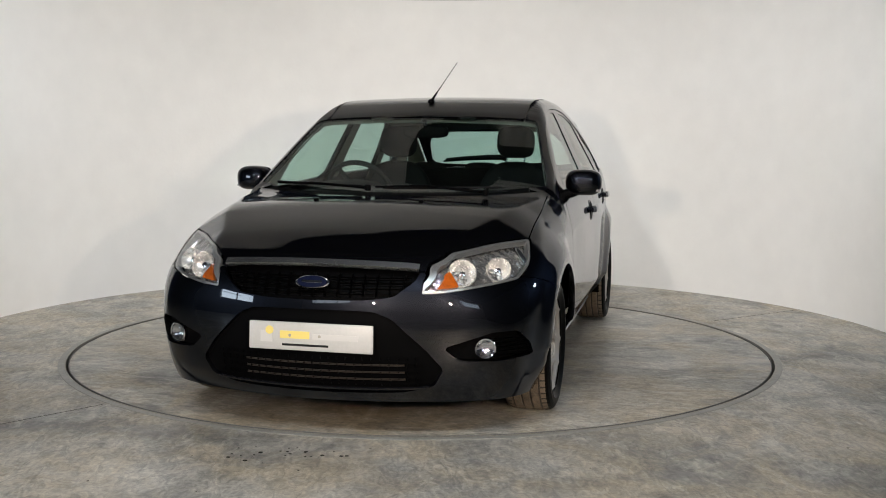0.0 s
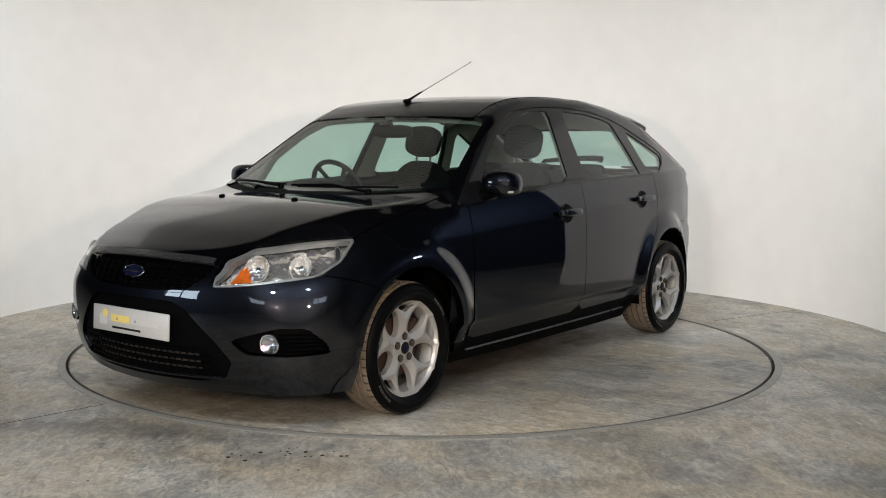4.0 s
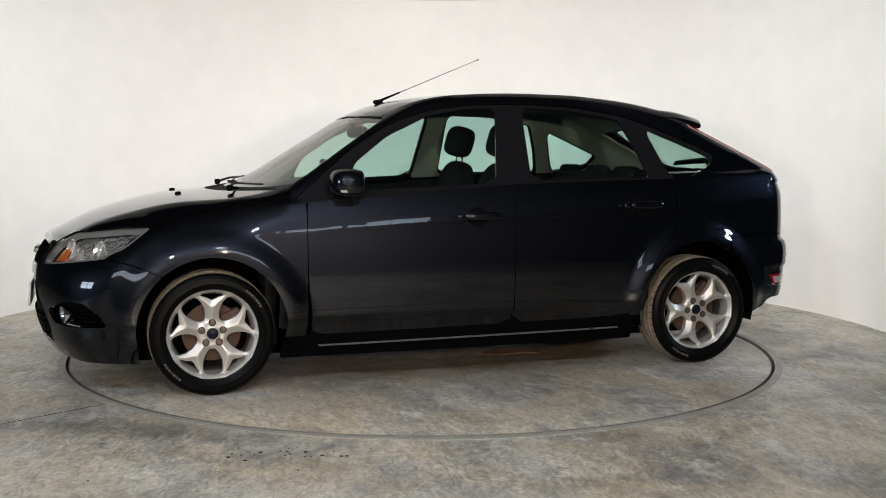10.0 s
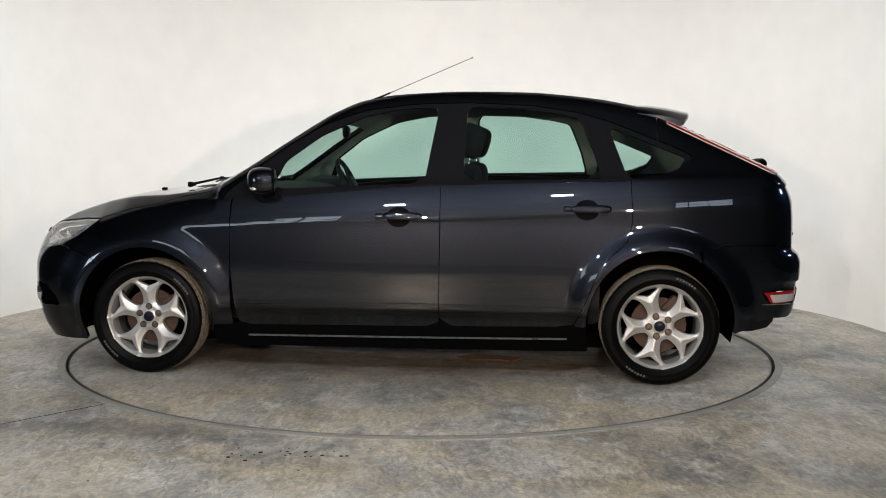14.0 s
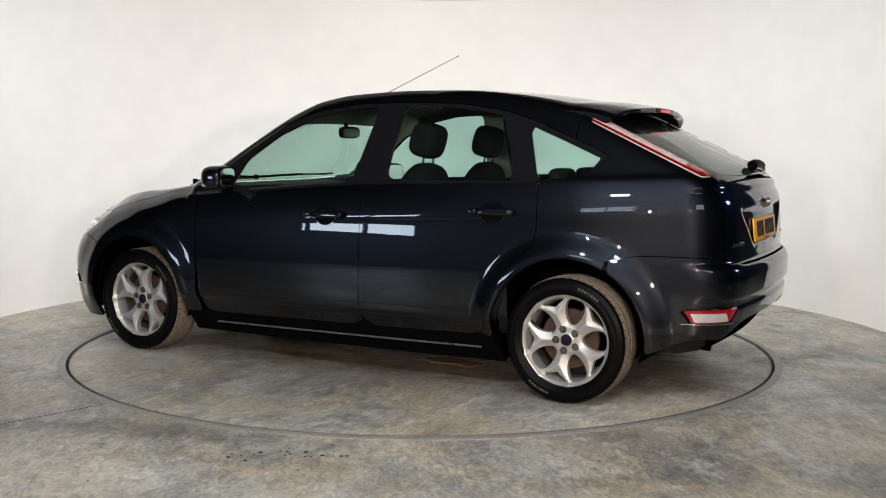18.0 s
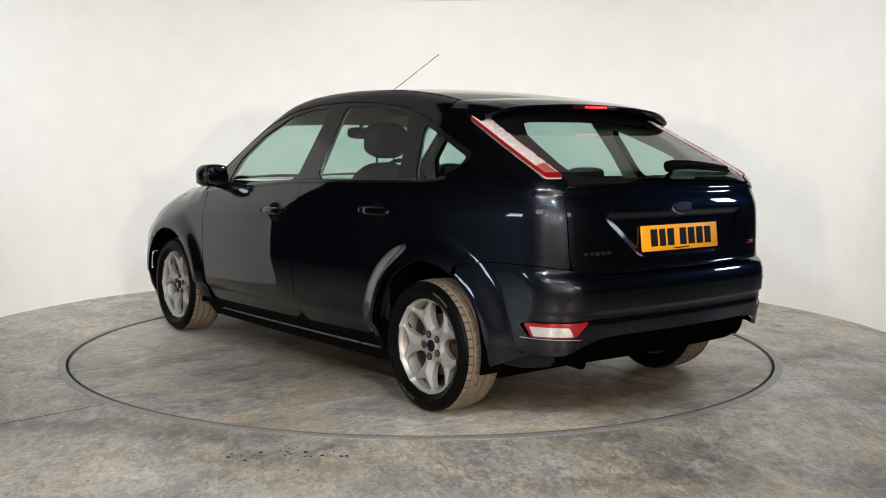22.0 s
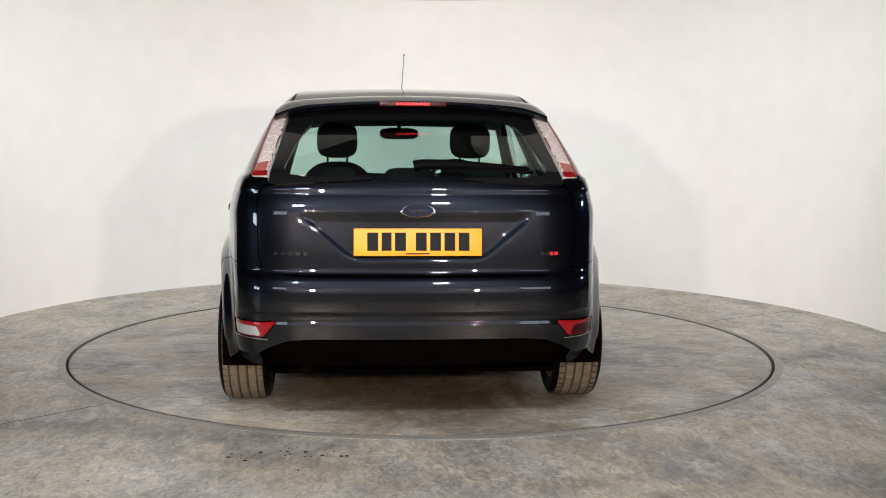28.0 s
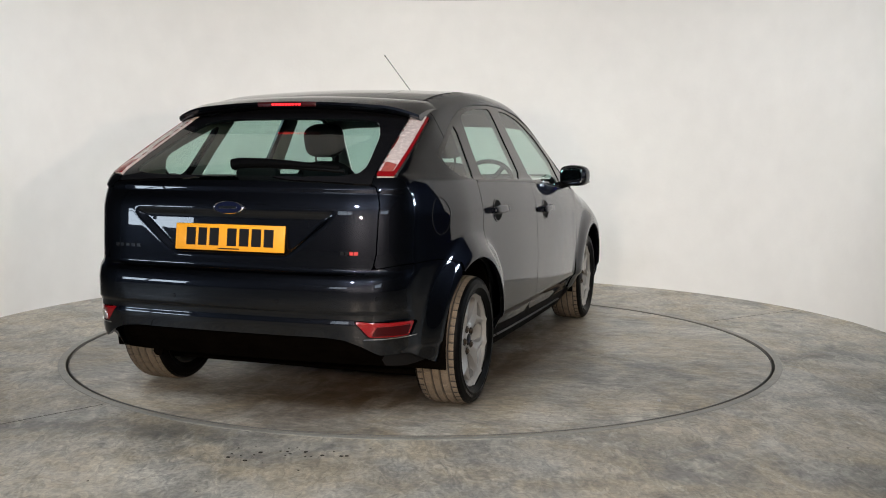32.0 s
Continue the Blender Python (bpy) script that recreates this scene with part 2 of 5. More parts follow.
def rod(r, h, m=Matrix(), segs=20, bevel=0.0, r2=None, bm=None):
    own = bm or bmesh.new()
    c = bmesh.ops.create_cone(own, cap_ends=True, segments=segs, radius1=r, radius2=r if r2 is None else r2, depth=h, matrix=m)
    if bevel:
        vs = set(c["verts"])
        es = [e for e in own.edges if e.verts[0] in vs and e.verts[1] in vs and len(e.link_faces) == 2 and e.calc_face_angle(0) > 0.7]
        bmesh.ops.bevel(own, geom=es, offset=bevel, segments=2, affect="EDGES")
    return own


def tube(path, radius, segs=8, bm=None, taper=None):
    own = bm or bmesh.new()
    pts = [Vector(q) for q in path]
    rings = []
    for i, q in enumerate(pts):
        d = (pts[min(i + 1, len(pts) - 1)] - pts[max(i - 1, 0)]).normalized()
        a = d.orthogonal().normalized() if not rings else (rings_a - d * rings_a.dot(d)).normalized()
        rings_a = a
        b = d.cross(a)
        r = radius if taper is None else radius + (taper - radius) * i / (len(pts) - 1)
        rings.append([own.verts.new(q + r * (a * math.cos(k * math.tau / segs) + b * math.sin(k * math.tau / segs))) for k in range(segs)])
    for r0, r1 in zip(rings, rings[1:]):
        for k in range(segs):
            own.faces.new((r0[k], r0[(k + 1) % segs], r1[(k + 1) % segs], r1[k]))
    own.faces.new(rings[0][::-1]), own.faces.new(rings[-1])
    return own


def spin(profile, segs=48, m=Matrix(), bm=None, closed=False):
    """Turns (radius, height) points round the z axis of m."""
    own = bm or bmesh.new()
    rings = [[own.verts.new(m @ Vector((r * math.cos(k * math.tau / segs), r * math.sin(k * math.tau / segs), h))) for k in range(segs)] for r, h in profile]
    pairs = list(zip(rings, rings[1:])) + ([(rings[-1], rings[0])] if closed else [])
    for r0, r1 in pairs:
        for k in range(segs):
            own.faces.new((r0[k], r0[(k + 1) % segs], r1[(k + 1) % segs], r1[k]))
    return own


# ---------------------------------------------------------------- booth and room
def ring_sheet(r0, r1, z, segs=160, centre=(0, 0), a0=0.0, a1=math.tau, bm=None):
    own = bm or bmesh.new()
    n = segs + 1
    va = [own.verts.new((centre[0] + r0 * math.cos(a0 + (a1 - a0) * k / segs), centre[1] + r0 * math.sin(a0 + (a1 - a0) * k / segs), z)) for k in range(n)]
    vb = [own.verts.new((centre[0] + r1 * math.cos(a0 + (a1 - a0) * k / segs), centre[1] + r1 * math.sin(a0 + (a1 - a0) * k / segs), z)) for k in range(n)]
    for k in range(segs):
        own.faces.new((va[k], vb[k], vb[k + 1], va[k + 1]))
    return own


TABLE_R = 2.026
ROOM_X, ROOM_Y0, ROOM_Y1, ROOM_H = 6.2, -9.0, 4.2, 4.2


def build_floor():
    """Concrete slab with a round pit for the turning table and a steel curb round it."""
    bm = bmesh.new()
    segs = 200
    inner = [bm.verts.new(((TABLE_R + 0.0155) * math.cos(k * math.tau / segs), (TABLE_R + 0.0155) * math.sin(k * math.tau / segs), 0)) for k in range(segs)]
    outer = []
    for k in range(segs):
        c, s = math.cos(k * math.tau / segs), math.sin(k * math.tau / segs)
        d = min((ROOM_X + 0.3) / max(abs(c), 1e-6), (ROOM_Y1 + 0.3 if s > 0 else -ROOM_Y0 + 0.3) / max(abs(s), 1e-6))
        outer.append(bm.verts.new((c * d, s * d, 0)))
    low = [bm.verts.new((v.co.x, v.co.y, -0.10)) for v in inner]
    for k in range(segs):
        j = (k + 1) % segs
        bm.faces.new((inner[k], outer[k], outer[j], inner[j]))
        bm.faces.new((inner[j], low[j], low[k], inner[k]))
    tagged(part("floor", bm, CONCRETE, None), "grey trowelled concrete floor with smears and stains", "floor", kind="structure")
    bm = ring_sheet(0, TABLE_R + 0.05, -0.10, 96)
    tagged(part("pit_floor", bm, GROOVE, None), "dark bottom of the gap round the table", "floor", kind="structure")


def build_table():
    base = new("turntable")
    bm = spin([(0.0005, 0.0), (0.6, 0.0), (1.3, 0.0), (TABLE_R - 0.010, 0.0), (TABLE_R - 0.004, -0.003), (TABLE_R - 0.004, -0.05)], 200)
    part("table_top", bm, TABLE_TOP, base)
    bm = spin([(TABLE_R - 0.0035, -0.05), (TABLE_R - 0.0035, 0.003), (TABLE_R, 0.003), (TABLE_R, -0.05)], 200)
    part("rim_band", bm, STEEL_CURB, base, "dull steel edge band")
    return tagged(base, "round concrete-topped turntable flush with the floor", "turntable")


def build_curb():
    """Flat steel ring set in the floor round the gap of the table, with a worn bright inner edge."""
    base = new("floor_curb")
    g = TABLE_R + 0.014
    part("curb_ring", spin([(g + 0.009, 0.0022), (g + 0.038, 0.0022), (g + 0.041, 0.0002)], 240), CURB, base)
    part("curb_edge", spin([(g, -0.04), (g, 0.0026), (g + 0.0008, 0.0032), (g + 0.0050, 0.0032), (g + 0.009, 0.0018)], 240), STEEL, base, "worn bright steel inner edge")
    return tagged(base, "flat steel and mortar ring round the turntable gap", "floor curb", kind="structure")


def build_booth():
    a0, a1 = radians(1), radians(178)
    segs = 120
    bm = bmesh.new()
    rows = []
    for r, z in ((WALL_R + 0.12, 0), (WALL_R + 0.12, WALL_H), (WALL_R, WALL_H), (WALL_R, 0.012), (WALL_R - 0.004, 0.0)):
        rows.append([bm.verts.new((WALL_C[0] + r * math.cos(a0 + (a1 - a0) * k / segs), WALL_C[1] + r * math.sin(a0 + (a1 - a0) * k / segs), z)) for k in range(segs + 1)])
    for p, q in zip(rows, rows[1:]):
        for k in range(segs):
            bm.faces.new((p[k], p[k + 1], q[k + 1], q[k]))
    for k in (0, segs):
        bm.faces.new([r[k] for r in rows])
    bmesh.ops.recalc_face_normals(bm, faces=bm.faces[:])
    tagged(part("wall_curved", bm, WALL, None), "smooth white painted curved backdrop wall", "wall", kind="structure")
    # unseen bounce board added overhead, curving down behind the top of the wall
    bm = bmesh.new()
    profile = ((3.30, 2.50), (3.27, 2.72), (3.15, 2.95), (2.95, 3.13), (2.65, 3.27), (2.25, 3.34), (1.4, 3.36), (0.5, 3.36))
    n, b0, b1 = 96, radians(-6), radians(186)
    shells = []
    for lift in (0.0, 0.06):
        shells.append([[bm.verts.new((WALL_C[0] + (q + lift) * math.cos(b0 + (b1 - b0) * k / n), WALL_C[1] + (q + lift) * math.sin(b0 + (b1 - b0) * k / n), h + lift)) for k in range(n + 1)] for q, h in profile])
    for rings in shells:
        for p, q in zip(rings, rings[1:]):
            for k in range(n):
                bm.faces.new((p[k], p[k + 1], q[k + 1], q[k]))
    for i in (0, -1):
        for k in range(n):
            bm.faces.new((shells[0][i][k], shells[1][i][k], shells[1][i][k + 1], shells[0][i][k + 1]))
    bmesh.ops.recalc_face_normals(bm, faces=bm.faces[:])
    tagged(part("ceiling", bm, BOUNCE_BOARD, None), "unseen curved pale board added above the booth to bounce light", "ceiling", kind="structure")


def build_room():
    """Plain dull hall that closes the place, with daylight openings in its side walls and added fill openings in its
    front wall.
    """
    t = 0.2
    def slab(name, x0, x1, y0, y1, z0, z1, mat, label):
        bm = box(x1 - x0, y1 - y0, z1 - z0, Matrix.Translation(((x0 + x1) / 2, (y0 + y1) / 2, (z0 + z1) / 2)))
        tagged(part(name, bm, mat, None), label, "wall", kind="structure")
    X, Y0, Y1, H = ROOM_X, ROOM_Y0, ROOM_Y1, ROOM_H
    slab("wall_back", -X - t, X + t, Y1, Y1 + t, -0.1, H, ROOM_WALL, "plain dull wall of the hall")
    slab("wall_front", -X - t, X + t, Y0 - t, Y0, -0.1, 2.35, ROOM_WALL, "plain dull wall of the hall")
    slab("wall_front", -X - t, X + t, Y0 - t, Y0, 3.55, H, ROOM_WALL, "plain dull wall of the hall")
    for x0, x1 in ((-X - t, -5.25), (-2.95, 2.95), (5.25, X + t)):
        slab("wall_front", x0, x1, Y0 - t, Y0, 2.35, 3.55, ROOM_WALL, "plain dull wall of the hall")
    # barred openings made up to hold the two front fill lamps
    for s, nm in ((-1, "fill_opening_1"), (1, "fill_opening_2")):
        win = tagged(new(nm), "added unseen high opening with thin dark bars for fill light", "window", kind="structure")
        for f in (0.0, 0.33, 0.67, 1.0):
            part("mullion", box(0.05, 0.05, 1.2, Matrix.Translation((s * (2.95 + 2.3 * f), Y0 + 0.14, 2.95))), ROOM_TOP, win)
        for z in (2.38, 3.1, 3.52):
            part("transom", box(2.3, 0.05, 0.05, Matrix.Translation((s * 4.1, Y0 + 0.14, z))), ROOM_TOP, win)
    for s, nm in ((-1, "wall_west"), (1, "wall_east")):
        x0, x1 = (X, X + t) if s > 0 else (-X - t, -X)
        w0, w1, z0, z1 = WINDOWS[s]
        slab(nm, x0, x1, Y0, w0, -0.1, H, ROOM_WALL, "plain dull wall of the hall")
        slab(nm, x0, x1, w1, Y1, -0.1, H, ROOM_WALL, "plain dull wall of the hall")
        slab(nm, x0, x1, w0, w1, -0.1, z0, ROOM_WALL, "plain dull wall of the hall")
        slab(nm, x0, x1, w0, w1, z1, H, ROOM_WALL, "plain dull wall of the hall")
        win = new("window_1" if s < 0 else "window_2")
        tagged(win, "daylight window with thin dark bars in the hall wall", "window", kind="structure")
        xm = s * (X - 0.14)
        for f in (0.0, 0.5, 1.0):
            part("mullion", box(0.05, 0.05, z1 - z0, Matrix.Translation((xm, w0 + (w1 - w0) * f, (z0 + z1) / 2))), ROOM_TOP, win)
        for f in (0.0, 0.62, 1.0):
            part("transom", box(0.05, w1 - w0, 0.05, Matrix.Translation((xm, (w0 + w1) / 2, z0 + (z1 - z0) * f))), ROOM_TOP, win)
    slab("roof", -X - t, X + t, Y0 - t, Y1 + t, H, H + t, ROOM_TOP, "dark roof of the hall")


def build_joints():
    for k, (p, q) in enumerate((((-1.47, -1.51), (-3.6, -3.75)), ((2.0, 0.84), (3.0, 1.5)))):
        a, b = Vector((*p, 0.0015)), Vector((*q, 0.0015))
        d = (b - a).normalized()
        n = Vector((-d.y, d.x, 0)) * 0.004
        bm = bmesh.new()
        bm.faces.new([bm.verts.new(v) for v in (a - n, b - n, b + n, a + n)])
        tagged(part("floor_joint", bm, GROOVE, None), "thin dark joint in the concrete", "floor joint", kind="structure")


STEEL_CURB = material("dull_steel_rim", (0.17, 0.165, 0.155), 0.5, 0.35, grain=(9, 0.25))
CURB = material("mortar_ring", (0.29, 0.28, 0.25), 0.5, grain=(7, 0.3), bump=(60, 0.001))
WINDOWS = {-1: (-5.05, -3.45, 0.9, 1.7), 1: (-0.68, -0.12, 2.10, 2.54)}
build_floor()
build_joints()
build_curb()
table = build_table()
build_booth()
build_room()


# ---------------------------------------------------------------- car: outer form
# x forward from the middle of the wheelbase, y to the car's left, z up; metres
def curve(*knots):
    """Smooth monotone curve through (x, y) knots."""
    k = sorted(knots)
    xs, ys = np.array([q[0] for q in k], float), np.array([q[1] for q in k], float)
    h, d = np.diff(xs), np.diff(ys) / np.diff(xs)
    m = np.zeros(len(xs))
    m[0], m[-1] = d[0], d[-1]
    for i in range(1, len(xs) - 1):
        if d[i - 1] * d[i] > 0:
            w1, w2 = 2 * h[i] + h[i - 1], h[i] + 2 * h[i - 1]
            m[i] = (w1 + w2) / (w1 / d[i - 1] + w2 / d[i])

    def at(x):
        x = np.clip(np.asarray(x, float), xs[0], xs[-1])
        i = np.clip(np.searchsorted(xs, x) - 1, 0, len(xs) - 2)
        t = (x - xs[i]) / h[i]
        return ((1 + 2 * t) * (1 - t) ** 2 * ys[i] + t * (1 - t) ** 2 * h[i] * m[i]
                + t * t * (3 - 2 * t) * ys[i + 1] + t * t * (t - 1) * h[i] * m[i + 1])
    return at


def step(a, b, x):
    t = np.clip((x - a) / (b - a), 0, 1)
    return t * t * (3 - 2 * t)


def smax(a, b, k):
    h = np.maximum(k - np.abs(a - b), 0) / k
    return np.maximum(a, b) + h * h * k / 4


WHEEL_X, WHEEL_Z, ARCH_R = 1.32, 0.315, 0.352
top_line = curve((2.20, 0.60), (2.15, 0.675), (2.08, 0.729), (1.98, 0.784), (1.85, 0.844), (1.65, 0.900), (1.45, 0.940), (1.28, 0.955), (1.15, 0.975),
                 (1.10, 0.988), (0.96, 1.064), (0.69, 1.231), (0.52, 1.334), (0.42, 1.388), (0.25, 1.446), (0.0, 1.481), (-0.35, 1.496), (-0.65, 1.493),
                 (-0.95, 1.471), (-1.22, 1.428), (-1.36, 1.388), (-1.44, 1.345), (-1.70, 1.222), (-1.96, 1.100), (-2.2, 0.985))
plan = curve((2.2, 0.76), (1.95, 0.815), (1.75, 0.855), (1.55, 0.873), (1.32, 0.879), (0.9, 0.882), (0.3, 0.888), (-0.4, 0.884), (-0.95, 0.868),
             (-1.32, 0.850), (-1.6, 0.812), (-1.85, 0.762), (-2.0, 0.725), (-2.2, 0.66))
belt = curve((2.2, 0.86), (1.0, 0.908), (0.6, 0.942), (-0.23, 1.006), (-1.16, 1.034), (-1.9, 1.06))
lean = curve((2.2, 0.45), (0.6, 0.455), (0.0, 0.485), (-0.5, 0.50), (-1.2, 0.525), (-2.0, 0.57))
tuck = curve((0.10, -0.17), (0.18, -0.115), (0.26, -0.070), (0.340, -0.034), (0.36, -0.014), (0.45, -0.004), (0.57, 0.0), (0.66, -0.002), (0.75, -0.006), (0.82, -0.0095), (0.90, -0.0095), (1.05, -0.006), (1.6, -0.004))
nose = curve((0.10, 2.02), (0.18, 2.09), (0.26, 2.135), (0.36, 2.158), (0.47, 2.167), (0.54, 2.164), (0.60, 2.156), (0.70, 2.138), (0.80, 2.112), (1.6, 1.9))
tail = curve((0.10, 1.93), (0.22, 1.985), (0.32, 2.055), (0.42, 2.078), (0.47, 2.084), (0.482, 2.079), (0.510, 2.082), (0.520, 2.095), (0.60, 2.098), (0.650, 2.085), (0.685, 2.052), (0.75, 2.052), (0.90, 2.045), (1.02, 2.015), (1.10, 1.985), (1.6, 1.6))


def half_width(x, z):
    crease = 0.823 - 0.049 * x
    over = np.maximum(z - crease, 0)
    zb = belt(x)
    w = plan(x) + tuck(z) * (1 - np.where(x > 0, 0.56, 0.65) * step(1.03, 1.50, np.abs(x))) - 0.14 * np.minimum(over, zb - crease) - 0.85 * np.minimum(over, zb - crease) ** 2 - 0.010 * step(0.0, 0.02, z - zb) - lean(x) * np.maximum(z - zb, 0)
    under = np.maximum(crease - z, 0)
    w = w - 0.0018 * step(0.0, 0.020, under) * np.exp(-under / 0.09) * step(-1.15, -1.0, x) * (1 - step(0.72, 0.84, x))
    for xw in (WHEEL_X, -WHEEL_X):
        r = np.hypot(x - xw, z - WHEEL_Z)
        w = w + (0.030 if xw > 0 else 0.038) * (1 - step(0.375, 0.50, r)) * step(0.15, 0.3, z)
    return w


def plate_dent(a, z):
    """Shallow hollow of the tailgate round the number plate, sharp above and sloping at its sides."""
    edge = np.interp(z, [0.735, 0.755, 0.875, 0.925], [0.26, 0.30, 0.445, 0.495])
    return (1 - step(-0.030, 0.0, a - edge)) * step(0.728, 0.748, z) * (1 - step(0.890, 0.925, z))


def body(x, y, z):
    """Signed form of the closed body: below zero inside."""
    a = np.abs(y)
    front = step(0.9, 1.2, x)
    bow = np.where(x > 0, 0.17 * step(0.0, 0.4, x) * (1 - 0.75 * front), -0.16 * step(0.0, 0.9, -x))
    crown = np.interp(x, [1.6, 1.8, 2.0], [0.05, 0.095, 0.14])
    ridge = np.interp(x, [1.1, 1.3, 1.6, 1.8, 2.0, 2.1], [0.77, 0.70, 0.63, 0.545, 0.51, 0.48])
    out = a - ridge
    fold = 0.50 * front * (out + np.sqrt(out * out + 0.00015)) / 2
    roof = z - (top_line(x + bow * y * y) - crown * y * y - fold)
    side = a - half_width(x, z)
    nose_x = nose(z) - 0.36 * y * y - 1.1 * np.maximum(a - 0.60, 0) ** 2
    tail_x = -(tail(z) - 0.016 * plate_dent(a, z) - 0.09 * y * y - 1.1 * np.maximum(a - 0.50, 0) ** 2)
    f = smax(side, roof * 0.85, np.where(x > 0.95, 0.10, 0.05))
    f = smax(f, (x - nose_x) * 0.9, 0.09)
    return smax(f, (tail_x - x) * 0.95, np.where(z > 1.0, 0.06, 0.10))


def root(origin, way, far):
    """First meeting of rays from outside with the body."""
    lo, hi = np.zeros(len(origin)), np.full(len(origin), far)
    for _ in range(26):
        mid = (lo + hi) / 2
        q = origin + way * mid[:, None]
        out = body(q[:, 0], q[:, 1], q[:, 2]) > 0
        lo, hi = np.where(out, mid, lo), np.where(out, hi, mid)
    return origin + way * hi[:, None]


def normals(q):
    e, g = 0.002, []
    for i in range(3):
        d = np.zeros(3)
        d[i] = e
        a, b = q + d, q - d
        g.append(body(a[:, 0], a[:, 1], a[:, 2]) - body(b[:, 0], b[:, 1], b[:, 2]))
    g = np.array(g).T
    return g / np.maximum(np.linalg.norm(g, axis=1, keepdims=True), 1e-9)


def from_side(u, v):
    o = np.stack([u, np.full(len(u), 1.3), v], 1)
    return root(o, np.tile([0.0, -1.0, 0.0], (len(u), 1)), 1.3)


def from_top(u, v):
    o = np.stack([u, v, np.full(len(u), 1.8)], 1)
    return root(o, np.tile([0.0, 0.0, -1.0], (len(u), 1)), 1.5)


def from_nose(u, v):
    """u: degrees round an upright axis behind the nose, v: height."""
    w = np.stack([np.cos(np.radians(u)), np.sin(np.radians(u)), 0 * u], 1)
    o = np.stack([np.full(len(u), 1.15), 0 * u, v], 1) + w * 1.5
    return root(o, -w, 1.5)


def from_tail(u, v):
    w = np.stack([-np.cos(np.radians(u)), np.sin(np.radians(u)), 0 * u], 1)
    o = np.stack([np.full(len(u), -1.0), 0 * u, v], 1) + w * 1.6
    return root(o, -w, 1.6)


def from_behind(u, v):
    """u: across, v: height; looks forward along x."""
    o = np.stack([np.full(len(u), -2.6), u, v], 1)
    return root(o, np.tile([1.0, 0.0, 0.0], (len(u), 1)), 2.2)


def from_ahead(u, v):
    o = np.stack([np.full(len(u), 2.6), u, v], 1)
    return root(o, np.tile([-1.0, 0.0, 0.0], (len(u), 1)), 2.2)


# ---------------------------------------------------------------- panels cut out of the form
def shape(pts, rounds=2, keep=0.25):
    """Signed distance to a polygon with rounded corners."""
    p = [tuple(q) for q in pts]
    for _ in range(rounds):
        p = [q for a, b in zip(p, p[1:] + p[:1]) for q in (((1 - keep) * a[0] + keep * b[0], (1 - keep) * a[1] + keep * b[1]),
                                                           (keep * a[0] + (1 - keep) * b[0], keep * a[1] + (1 - keep) * b[1]))]
    A = np.array(p)
    B = np.roll(A, -1, 0)

    def at(u, v):
        u, v = np.asarray(u, float), np.asarray(v, float)
        best, inside = np.full(u.shape, 9.0), np.zeros(u.shape, bool)
        for a, b in zip(A, B):
            e = b - a
            t = np.clip(((u - a[0]) * e[0] + (v - a[1]) * e[1]) / (e @ e + 1e-12), 0, 1)
            best = np.minimum(best, np.hypot(u - a[0] - t * e[0], v - a[1] - t * e[1]))
            if a[1] != b[1]:
                c = (a[1] > v) != (b[1] > v)
                inside ^= c & (u < (b[0] - a[0]) * (v - a[1]) / (b[1] - a[1]) + a[0])
        return np.where(inside, -best, best)
    return at


